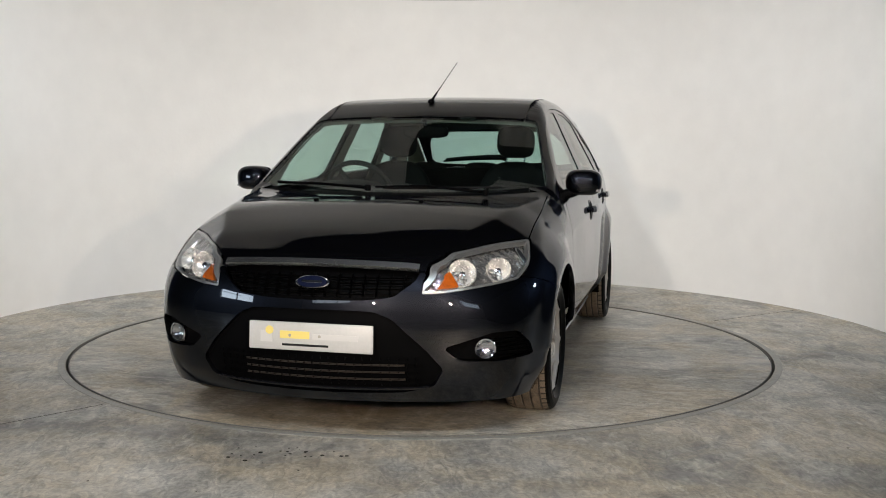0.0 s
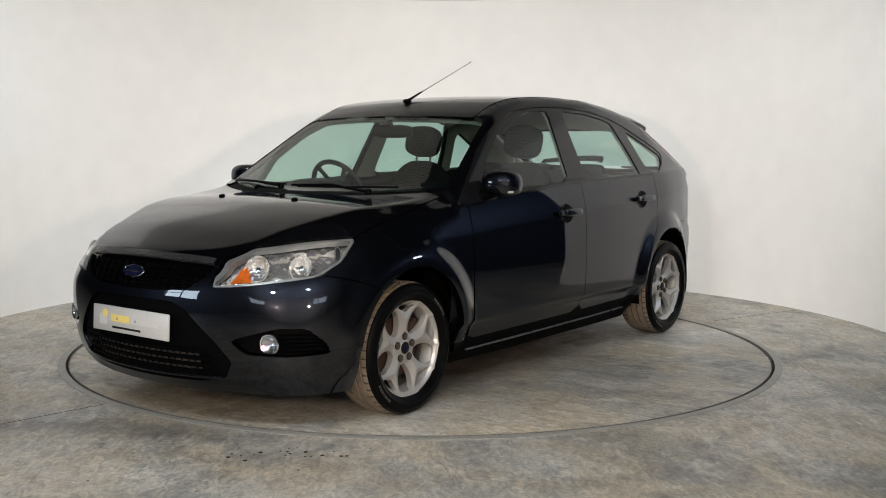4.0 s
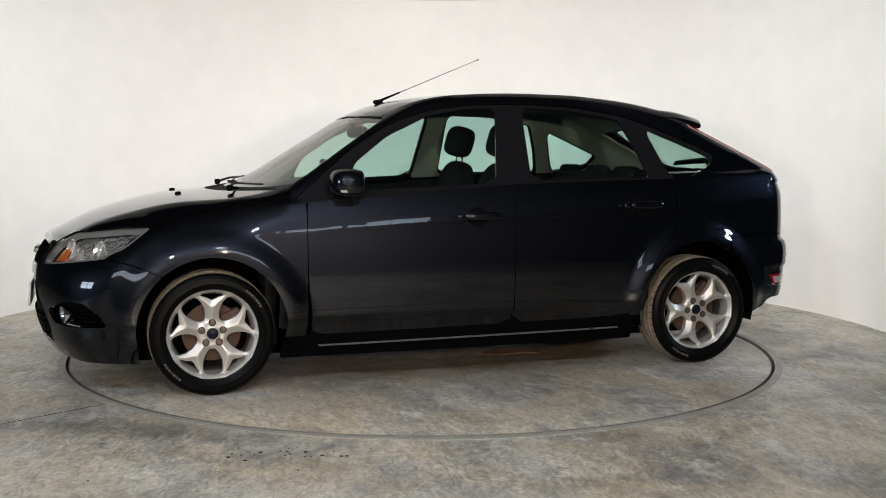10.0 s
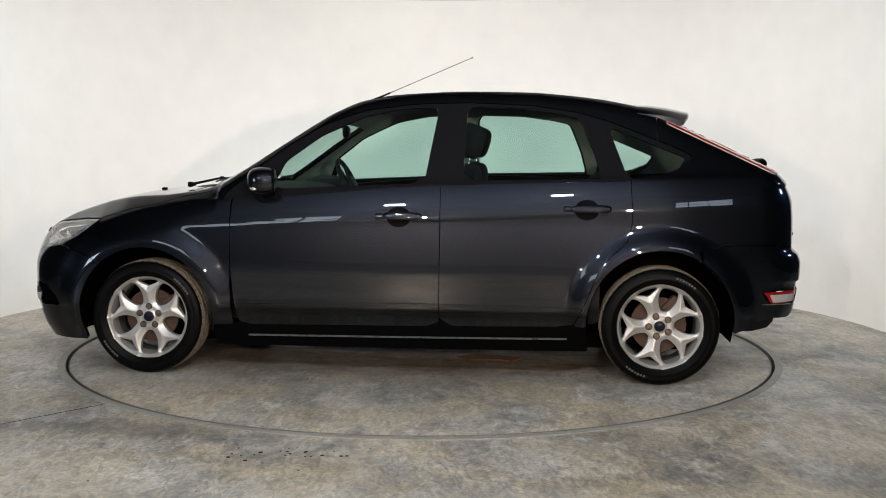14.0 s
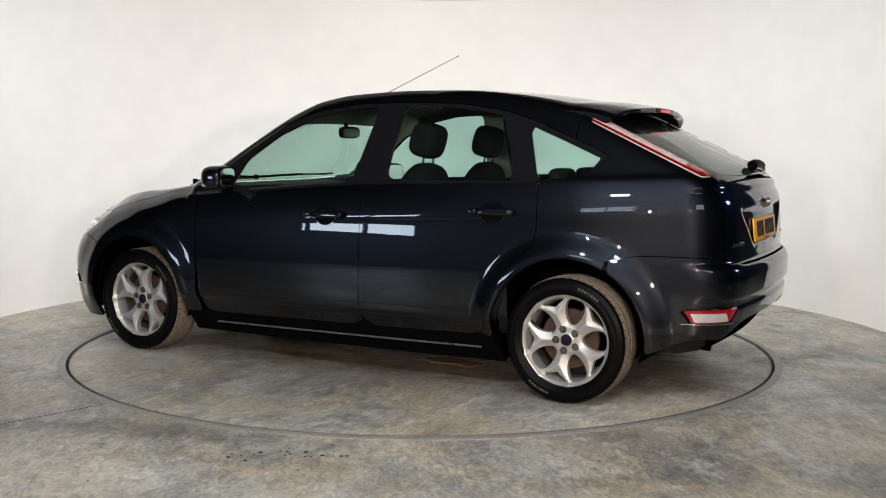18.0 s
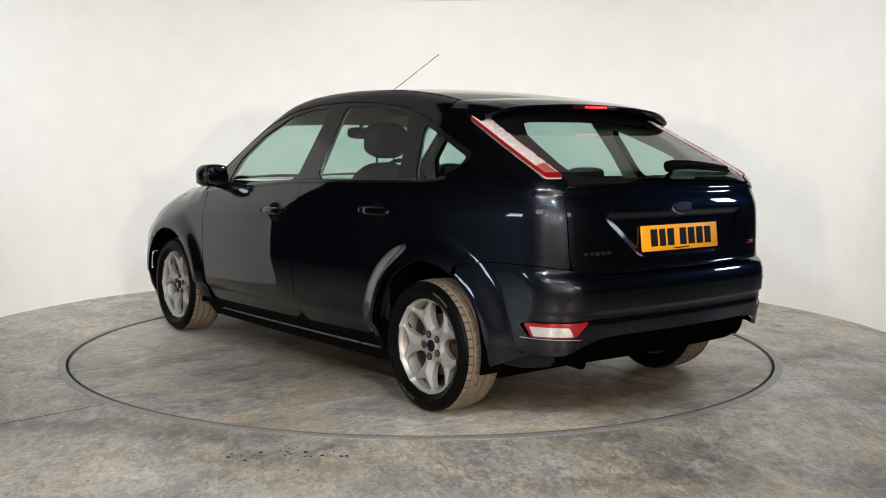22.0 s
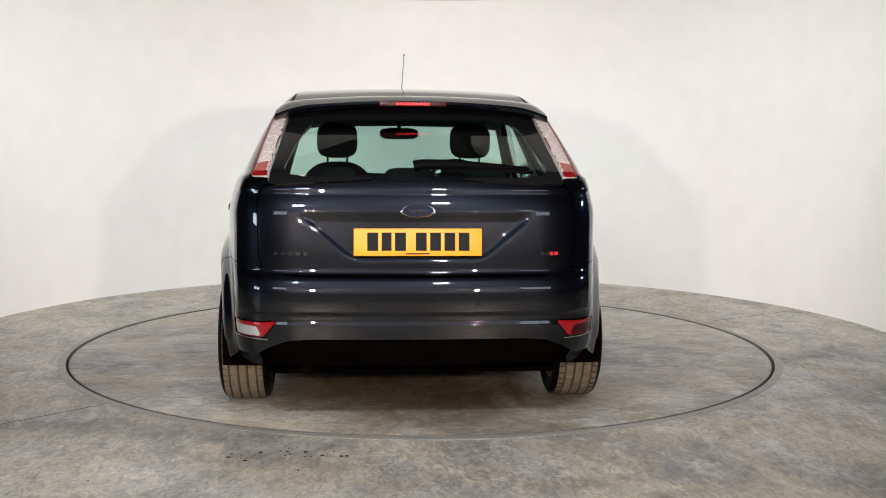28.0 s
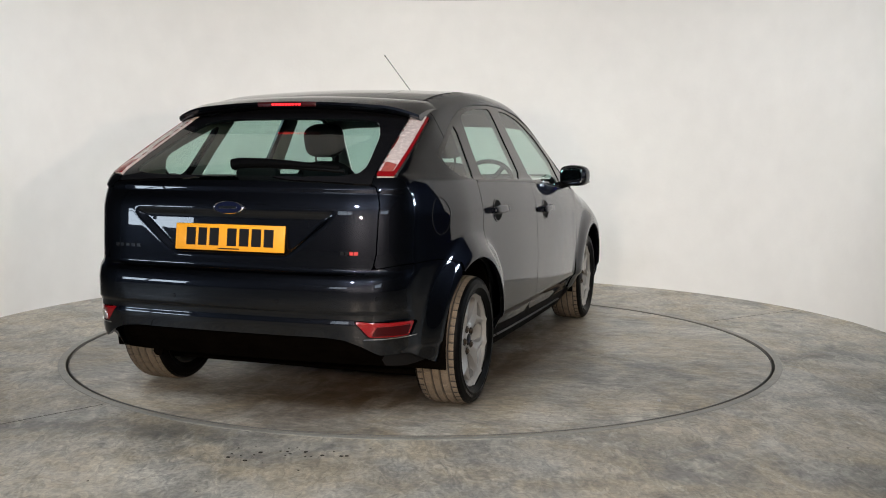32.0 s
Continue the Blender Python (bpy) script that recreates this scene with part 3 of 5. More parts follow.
def cut(view, u0, u1, v0, v1, size, inside, inset=0.002, sink=0.0, depth=0.02, normal_of=None):
    """Vertices and faces of the patch of the body where inside(x, y, z) < -inset, pushed in by sink, with a rim of that depth."""
    su, sv = size if isinstance(size, tuple) else (size, size)
    nu, nv = max(2, int(round((u1 - u0) / su)) + 1), max(2, int(round((v1 - v0) / sv)) + 1)
    U, V = np.meshgrid(np.linspace(u0, u1, nu), np.linspace(v0, v1, nv), indexing="ij")
    U, V = U.ravel(), V.ravel()
    P = view(U, V)
    D = inside(P[:, 0], P[:, 1], P[:, 2]) + inset
    if normal_of is None:
        D = np.where(np.abs(body(P[:, 0], P[:, 1], P[:, 2])) > 0.004, np.maximum(D, su), D)
    uv, ids, edge = [], {}, {}

    def grid(i):
        if i not in ids:
            ids[i] = len(uv)
            uv.append((U[i], V[i]))
        return ids[i]

    def crossing(i, j):
        k = (min(i, j), max(i, j))
        if k not in edge:
            i, j = k
            t = D[i] / (D[i] - D[j])
            t = min(max(t, 0.0), 1.0)
            edge[k] = len(uv)
            uv.append((U[i] + t * (U[j] - U[i]), V[i] + t * (V[j] - V[i])))
        return edge[k]

    faces = []
    neg = D < 0
    I = np.arange(nu * nv).reshape(nu, nv)
    cells = np.stack([I[:-1, :-1], I[1:, :-1], I[1:, 1:], I[:-1, 1:]], -1).reshape(-1, 4)
    cells = cells[neg[cells].any(1)]
    for c in cells:
        f = []
        for a, b in zip(c, np.roll(c, -1)):
            if neg[a]:
                f.append(grid(a))
            if neg[a] != neg[b]:
                f.append(crossing(a, b))
        if len(f) > 2:
            faces.append(f)
    if not faces:
        return np.zeros((0, 3)), [], set()
    q = np.array(uv)
    pts = view(q[:, 0], q[:, 1])
    n = (normal_of or normals)(pts)
    pts = pts - n * sink
    # the winding should follow the outward normal
    f0 = faces[len(faces) // 2]
    a, b, c = (pts[k] for k in f0[:3])
    if np.dot(np.cross(b - a, c - a), n[f0[0]]) < 0:
        faces = [f[::-1] for f in faces]
    rim = set()
    if depth:
        count = {}
        for f in faces:
            for a, b in zip(f, f[1:] + f[:1]):
                count[(a, b)] = count.get((a, b), 0) + 1
        border = [(a, b) for (a, b) in count if (b, a) not in count]
        low = {}
        extra = []
        for a, b in border:
            for k in (a, b):
                if k not in low:
                    low[k] = len(pts) + len(extra)
                    extra.append(pts[k] - n[k] * depth)
            rim.add((min(a, b), max(a, b)))
        faces = faces + [[b, a, low[a], low[b]] for a, b in border]
        pts = np.vstack([pts, np.array(extra)]) if extra else pts
    return pts, faces, rim


def panel(name, mat, parent, data, label="", mirror=False):
    pts, faces, rim = data
    if mirror:
        pts = pts * np.array([1, -1, 1])
        faces = [f[::-1] for f in faces]
    me = bpy.data.meshes.new(name)
    me.from_pydata(pts.tolist(), [], faces)
    me.materials.append(mat)
    me.shade_smooth()
    if rim:
        sharp = np.zeros(len(me.edges), bool)
        ev = np.zeros(len(me.edges) * 2, int)
        me.edges.foreach_get("vertices", ev)
        ev = ev.reshape(-1, 2)
        for i, (a, b) in enumerate(ev):
            if (min(a, b), max(a, b)) in rim:
                sharp[i] = True
        at = me.attributes.new("sharp_edge", "BOOLEAN", "EDGE")
        at.data.foreach_set("value", sharp)
    ob = new(name, me)
    ob.parent = parent
    if label:
        ob["label"] = label
    return ob


def both(name, mat, parent, data, label=""):
    return panel(name, mat, parent, data, label), panel(name, mat, parent, data, label, True)


def xz(s):
    return lambda x, y, z: s(x, z)


def yz(s):
    return lambda x, y, z: s(np.abs(y), z)


def xy(s):
    return lambda x, y, z: s(x, np.abs(y))


def meet(*fs):
    return lambda x, y, z: np.maximum.reduce([f(x, y, z) for f in fs])


def less(f, *gs):
    return lambda x, y, z: np.maximum.reduce([f(x, y, z)] + [-g(x, y, z) for g in gs])


def arch(xw, r=0):
    """Wheel opening: a half circle that runs on straight down."""
    r = r or (0.350 if xw > 0 else 0.368)
    return lambda x, y, z: np.where(z > WHEEL_Z, np.hypot(x - xw, z - WHEEL_Z), np.abs(x - xw) + 0.10 * (WHEEL_Z - z)) - r


# outlines in side view (x, z)
DOOR_F = shape([(0.862, 0.90), (0.868, 0.80), (0.866, 0.55), (0.838, 0.262), (-0.208, 0.274), (-0.212, 0.7), (-0.214, 1.06), (0.3, 1.06), (0.862, 1.06)], 1, 0.06)
DOOR_R = shape([(-0.212, 1.06), (-0.212, 0.7), (-0.208, 0.274), (-0.885, 0.284), (-0.945, 0.42), (-1.00, 0.56), (-1.07, 0.655), (-1.145, 0.72), (-1.172, 0.82), (-1.162, 1.06)], 1, 0.10)
below_belt = lambda x, y, z: z - belt(x)
# whole glazed band of the side
DLO = shape([(0.95, 0.908), (0.60, 0.937), (-0.20, 1.000), (-1.17, 1.030), (-1.30, 1.050), (-1.40, 1.090), (-1.475, 1.150), (-1.40, 1.190), (-1.22, 1.262), (-1.06, 1.325),
             (-0.90, 1.372), (-0.65, 1.408), (-0.35, 1.420), (-0.05, 1.412), (0.20, 1.378), (0.42, 1.300), (0.62, 1.180)], 1, 0.12)
PANE_F = shape([(0.665, 0.972), (0.60, 1.115), (0.42, 1.248), (0.20, 1.348), (0.0, 1.388), (-0.185, 1.395), (-0.125, 1.010)], 1, 0.08)
PANE_R = shape([(-0.325, 1.024), (-0.335, 1.398), (-0.60, 1.392), (-0.80, 1.366), (-0.905, 1.342), (-0.98, 1.17), (-1.012, 1.060), (-1.010, 1.038)], 1, 0.08)
PANE_Q = shape([(-1.055, 1.300), (-1.20, 1.243), (-1.36, 1.178), (-1.440, 1.145), (-1.385, 1.078), (-1.27, 1.046), (-1.150, 1.042)], 1, 0.14)


def screen_region(x, y, z):
    a = np.abs(y)
    base = x - (1.165 - 0.44 * y * y)
    head = (0.488 - 0.17 * y * y) - x
    side = a - (half_width(x, z) - 0.042)
    return np.maximum.reduce([base, head, side])


def hood_region(x, y, z):
    a = np.abs(y)
    rear = (1.268 - 0.53 * y * y) - x
    lead = x - (2.076 - 0.17 * y * y)
    side = a - np.interp(x, [0.9, 1.2, 1.6, 2.0, 2.12], [0.760, 0.772, 0.776, 0.70, 0.5])
    return np.maximum.reduce([rear, lead, side, 0.685 - z])


# headlamp outline: along the car's length and height as seen from the side, limited across
HEADLAMP = shape([(1.588, 0.806), (1.72, 0.797), (1.85, 0.780), (1.93, 0.770), (2.02, 0.720), (2.095, 0.622), (2.085, 0.612), (1.98, 0.634), (1.82, 0.660), (1.71, 0.712)], 1, 0.1)
lamp_side = lambda x, y, z: 0.435 - np.abs(y)
headlamp = meet(xz(HEADLAMP), lamp_side)
bumper_top = curve((2.3, 0.64), (2.0, 0.650), (1.82, 0.662), (1.71, 0.643), (1.617, 0.613), (1.50, 0.56))


def front_bumper_region(x, y, z):
    r = np.maximum(z - np.where((np.abs(y) < 0.60) & (x > 1.9), 0.76, bumper_top(x)), 0.165 - z)
    r = np.maximum(r, 1.50 - x)
    return np.maximum(r, -arch(WHEEL_X)(x, y, z))


GRILLE_UP = shape([(-0.3, 0.740), (0.30, 0.733), (0.425, 0.718), (0.405, 0.665), (0.325, 0.602), (0.2, 0.588), (-0.3, 0.582)], 1, 0.10)
GRILLE_LOW = shape([(-0.3, 0.545), (0.24, 0.545), (0.32, 0.515), (0.45, 0.392), (0.515, 0.310), (0.475, 0.240), (0.34, 0.212), (-0.3, 0.205)], 1, 0.12)
FOG_POCKET = shape([(0.520, 0.398), (0.62, 0.430), (0.70, 0.455), (0.785, 0.455), (0.822, 0.400), (0.832, 0.348), (0.72, 0.340), (0.578, 0.347)], 1, 0.12)
fog_pocket = lambda x, y, z: np.where(x > 1.7, yz(FOG_POCKET)(x, y, z), 1)


def tail_lamp(x, y, z):
    """Slanted lamp between the side panel and the rear window."""
    side = (1.313 - 0.470 * (-x - 1.355)) - z
    inner = 0.566 + 0.09 * np.maximum(-x - 1.40, 0) - np.abs(y)
    return np.maximum.reduce([side, inner, -1.93 - x, x + 1.352, 1.062 - z])


def lamp_edge(x, y, z):
    """Red border strip along the lower outer edge of the tail lamp."""
    side = (1.313 - 0.470 * (-x - 1.355)) - z
    return np.maximum(tail_lamp(x, y, z), np.minimum.reduce([-side - 0.014, z - 1.086, np.abs(y) - (0.566 + 0.09 * np.maximum(-x - 1.40, 0)) - 0.011]))


def rear_glass(x, y, z):
    a = np.abs(y)
    return np.maximum.reduce([a - (0.560 + 0.09 * np.maximum(-x - 1.40, 0)), x + 1.395, 1.052 - 0.05 * y * y - z])


REAR_CLEAR = shape([(-0.3, 1.322), (0.36, 1.318), (0.445, 1.300), (0.50, 1.235), (0.548, 1.110), (0.535, 1.080), (0.44, 1.068), (-0.3, 1.064)], 1, 0.15)
hatch_side = lambda x, y, z: np.abs(y) - np.interp(z, [0.6, 0.75, 0.95, 1.06], [0.61, 0.645, 0.652, 0.618])


def hatch_region(x, y, z):
    corner = np.maximum(np.abs(y) - 0.50, 0) + np.maximum(0.76 - z, 0)
    return np.maximum.reduce([hatch_side(x, y, z), 0.668 - z, z - (1.046 - 0.05 * y * y), corner - 0.198, x + 1.7])


rear_line = curve((-2.3, 0.664), (-2.06, 0.664), (-2.0, 0.690), (-1.9, 0.706), (-1.7, 0.708), (-1.55, 0.690), (-1.4, 0.64))


def rear_bumper_region(x, y, z):
    low = np.interp(np.abs(y), [0.0, 0.44, 0.53, 0.60, 0.66], [0.408, 0.408, 0.40, 0.372, 0.335])
    low = low - 0.08 * step(-1.9, -1.65, x)
    return np.maximum.reduce([z - rear_line(x), low - z, x + 1.52, -arch(-WHEEL_X)(x, y, z)])


REFLECTOR = shape([(0.765, 0.472), (0.568, 0.484), (0.628, 0.412), (0.752, 0.410)], 1, 0.06)
reflector = lambda x, y, z: np.where(x < -1.6, yz(REFLECTOR)(x, y, z), 1)


def ring_xz(cx, cz, r, w):
    return lambda x, y, z: np.abs(np.hypot(x - cx, z - cz) - r) - w


def surface(x, z):
    """Point and outward normal of the left flank at (x, z)."""
    q = from_side(np.array([x]), np.array([z]))
    return Vector(q[0]), Vector(normals(q)[0])


def surface_from(view, u, v):
    q = view(np.array([u], float), np.array([v], float))
    return Vector(q[0]), Vector(normals(q)[0])


def build_car():
    car = new("car")
    G = 0.012
    # ---- lower side panels
    wing = lambda x, y, z: np.maximum.reduce([0.868 - x, x - 1.99, -arch(WHEEL_X)(x, y, z), z - 1.05, np.where(x < 1.05, 0.262, 0.18) - z,
                                              np.where(x > 1.46, bumper_top(x) - z, -1), -headlamp(x, y, z),
                                              -hood_region(x, y, z), np.where(z > belt(x) + 0.004, 0.985 - x, -1), -screen_region(x, y, z), -cowl_region(x, y, z)])
    both("front_wing", PAINT, car, cut(from_side, 0.84, 1.99, 0.17, 1.0, G, wing))
    d = less(meet(xz(DOOR_F), below_belt), arch(WHEEL_X))
    doors_f = both("front_door", PAINT, car, cut(from_side, -0.24, 0.9, 0.24, 1.06, G, d))
    d = less(meet(xz(DOOR_R), below_belt), arch(-WHEEL_X))
    doors_r = both("rear_door", PAINT, car, cut(from_side, -1.2, -0.19, 0.24, 1.07, G, d))
    sill = lambda x, y, z: np.maximum.reduce([z - (0.290 + 0.0127 * (0.84 - x) * 0.93), 0.135 - z, x - 0.99, -0.99 - x, -arch(WHEEL_X)(x, y, z), -arch(-WHEEL_X)(x, y, z), np.where(x > 0.84, z - 0.262, -1)])
    both("sill", BLACK, car, cut(from_side, -1.0, 1.0, 0.12, 0.32, G, sill, 0.002, 0.006))
    quarter = lambda x, y, z: np.maximum.reduce([x + 0.88, -xz(DOOR_R)(x, y, z), -arch(-WHEEL_X)(x, y, z), -2.05 - x, np.where(x > -1.0, 0.286, 0.2) - z, np.where(z < belt(x), -1, xz(DLO)(x, y, z) * -1),
                                                -tail_lamp(x, y, z), -rear_bumper_region(x, y, z), -hatch_region(x, y, z), -rear_glass(x, y, z), np.where(x > -1.30, z - 1.1, -1), np.where(x < -1.5, rear_line(x) - z, -1)])
    both("rear_quarter", PAINT, car, cut(from_side, -2.05, -0.86, 0.19, 1.42, G, quarter))
    rail = lambda x, y, z: np.maximum.reduce([-xz(DLO)(x, y, z), belt(x) - z, -1.30 - x, -screen_region(x, y, z), np.where(x < 0.46, 0.555 - np.abs(y), -1), x - 0.99])
    both("roof_rail", PAINT, car, cut(from_side, -1.32, 1.0, 0.9, 1.5, G, rail))
    # ---- roof, bonnet
    roof = lambda x, y, z: np.maximum.reduce([np.abs(y) - 0.555, x - (0.480 - 0.17 * y * y), -1.30 - x])
    panel("roof", PAINT, car, cut(from_top, -1.32, 0.50, -0.58, 0.58, 0.016, roof))
    panel("bonnet", PAINT, car, cut(from_top, 0.85, 2.14, -0.79, 0.79, 0.014, less(hood_region, headlamp)))
    panel("cowl", BLACK, car, cut(from_top, 0.80, 1.30, -0.76, 0.76, 0.014, cowl_region, 0.002, 0.012, 0.02), "black plastic cowl below the windscreen")
    # ---- bumpers
    fb = less(front_bumper_region, yz(GRILLE_UP), yz(GRILLE_LOW), fog_pocket, hood_region, headlamp)
    panel("front_bumper", PAINT, car, cut(from_nose, -78, 78, 0.16, 0.76, (0.7, 0.008), fb))
    panel("rear_bumper", PAINT, car, cut(from_tail, -70, 70, 0.19, 0.72, (0.7, 0.008), less(rear_bumper_region, reflector)))
    valance = lambda x, y, z: np.maximum.reduce([rear_bumper_region(x, y, z) * -1, z - 0.44, 0.235 - z, np.abs(y) - 0.735, x + 1.72])
    panel("rear_valance", UNDER, car, cut(from_tail, -56, 56, 0.22, 0.45, (0.8, 0.010), valance, 0.0, 0.07), "black textured plastic valance")
    # ---- hatch
    hatch = panel("tailgate", PAINT, car, cut(from_behind, -0.7, 0.7, 0.65, 1.07, 0.010, hatch_region))
    # ---- glazing
    panel("windscreen", GLASS, car, cut(from_top, 0.3, 1.19, -0.76, 0.76, 0.014, screen_region, 0.002, 0.004, 0.0), "green-tinted laminated windscreen")
    for nm, sh in (("front_window", PANE_F), ("rear_window", PANE_R), ("quarter_window", PANE_Q)):
        both(nm, GLASS, car, cut(from_side, -1.5, 0.7, 0.95, 1.42, 0.014, xz(sh), 0.0, 0.008, 0.0), "green-tinted side glass")
    panel("tailgate_window", GLASS, car, cut(from_top, -2.02, -1.38, -0.66, 0.66, 0.012, meet(rear_glass, yz(REAR_CLEAR)), 0.0, 0.004, 0.0), "green-tinted tailgate glass")
    panel("tailgate_surround", GLOSSY_BLACK, car, cut(from_top, -2.02, -1.38, -0.66, 0.66, 0.012, less(rear_glass, yz(REAR_CLEAR)), 0.002, 0.004, 0.012), "black printed border of the tailgate glass")
    frame_region = less(xz(DLO), xz(PANE_F), xz(PANE_R), xz(PANE_Q))
    both("window_surround", GLOSSY_BLACK, car, cut(from_side, -1.5, 1.0, 0.88, 1.43, 0.010, frame_region, 0.001, 0.004, 0.012), "black window frame and pillar trim")
    return car, doors_f, doors_r


def cowl_region(x, y, z):
    a = np.abs(y)
    return np.maximum.reduce([x - (1.266 - 0.53 * y * y), (1.166 - 0.44 * y * y) - x, a - 0.735])


car, doors_f, doors_r = build_car()


# ---------------------------------------------------------------- wheels
HOLE = shape([(0.074, 0.012), (0.092, 0.028), (0.120, 0.042), (0.150, 0.048), (0.178, 0.046), (0.195, 0.034), (0.2005, 0.0),
              (0.195, -0.034), (0.178, -0.046), (0.150, -0.048), (0.120, -0.042), (0.092, -0.028), (0.074, -0.012)], 1, 0.2)
SLOT = shape([(0.160, 0.0), (0.172, 0.026), (0.184, 0.056), (0.194, 0.050), (0.2005, 0.026), (0.202, 0.0), (0.2005, -0.026), (0.194, -0.050), (0.184, -0.056), (0.172, -0.026)], 1, 0.12)


def wheel_holes(u, v):
    """Distance to the nearest opening of the five-spoke wheel, in its face plane."""
    best = np.full(np.shape(u), 9.0)
    for k in range(5):
        for kind, off in ((HOLE, 36), (SLOT, 0)):
            a = radians(90 + 72 * k + off)
            p, q = u * math.cos(a) + v * math.sin(a), -u * math.sin(a) + v * math.cos(a)
            best = np.minimum(best, kind(p, q))
    return best


def wheel_face(u, v):
    r, d = np.hypot(u, v), wheel_holes(u, v)
    h = np.interp(r, [0, 0.030, 0.036, 0.075, 0.12, 0.185, 0.200, 0.207, 0.216], [0.064, 0.064, 0.058, 0.060, 0.068, 0.080, 0.082, 0.089, 0.090])
    return np.stack([u, h + (0.016 * np.clip(d / 0.030, 0, 1) - 0.012) * step(0.045, 0.085, r), v], 1)


def face_normals(q):
    e = 0.0015
    a, b = wheel_face(q[:, 0] + e, q[:, 2])[:, 1], wheel_face(q[:, 0] - e, q[:, 2])[:, 1]
    c, d = wheel_face(q[:, 0], q[:, 2] + e)[:, 1], wheel_face(q[:, 0], q[:, 2] - e)[:, 1]
    n = np.stack([-(a - b) / (2 * e), np.ones(len(q)), -(c - d) / (2 * e)], 1)
    return n / np.linalg.norm(n, axis=1, keepdims=True) * 0 + np.array([0.0, 1.0, 0.0])


def build_tyre(m):
    """Tread ribs with sipes, as a mesh, and the two sidewalls, as another."""
    segs = 300
    bm = bmesh.new()
    low = lambda q: 0.217 + (q - 0.217) * 0.823 if q > 0.217 else q
    prof = [(-0.099, 0.300, 1), (-0.088, 0.309, 1), (-0.066, 0.3145, 1), (-0.064, 0.307, 0), (-0.057, 0.307, 0), (-0.055, 0.3155, 2), (-0.026, 0.316, 2),
            (-0.024, 0.308, 0), (-0.016, 0.308, 0), (-0.014, 0.316, 3), (0.014, 0.316, 3), (0.016, 0.308, 0), (0.024, 0.308, 0), (0.026, 0.316, 2),
            (0.055, 0.3155, 2), (0.057, 0.307, 0), (0.064, 0.307, 0), (0.066, 0.3145, 1), (0.088, 0.309, 1), (0.099, 0.300, 1)]
    rings = []
    for k in range(segs):
        a = math.tau * k / segs
        ring = []
        for h, r, kind in prof:
            nick = (kind == 1 and k % 6 == 0 and abs(h) < 0.08) or (kind == 2 and k % 10 == 0)
            rr = low(r) - (0.005 if nick else 0)
            ring.append(bm.verts.new(m @ Vector((rr * math.cos(a), rr * math.sin(a), h))))
        rings.append(ring)
    for k in range(segs):
        p, q = rings[k], rings[(k + 1) % segs]
        for i in range(len(prof) - 1):
            f = bm.faces.new((p[i], q[i], q[i + 1], p[i + 1]))
            f.material_index = 2 if i in (0, len(prof) - 2) else 1 if (prof[i][2] == 0 and prof[i + 1][2] == 0) or (k % 6 == 0 and prof[i][2] == 1 and prof[i + 1][2] == 1) else 0
    walls = bmesh.new()
    for s in (1, -1):
        spin([(low(q), h * s) for q, h in ((0.2995, 0.0985), (0.292, 0.103), (0.280, 0.1065), (0.278, 0.1078), (0.274, 0.1078), (0.268, 0.1085), (0.252, 0.1080), (0.249, 0.1095), (0.246, 0.1075), (0.232, 0.102), (0.224, 0.096), (0.217, 0.094), (0.214, 0.085))], 96, m, walls)
    bmesh.ops.recalc_face_normals(walls, faces=walls.faces[:])
    bmesh.ops.recalc_face_normals(bm, faces=bm.faces[:])
    return bm, walls


def build_wheel(parent, x, side, shared):
    wheel = new("wheel")
    wheel.parent = parent
    wheel.location = (x, side * 0.764, 0.296 if x > 0 else 0.299)
    wheel.rotation_euler = (0, radians(21 if x < 0 else 0), math.pi if side < 0 else 0)
    for name, me, label in shared:
        ob = new(name, me)
        ob.parent = wheel
        if label:
            ob["label"] = label
    return wheel


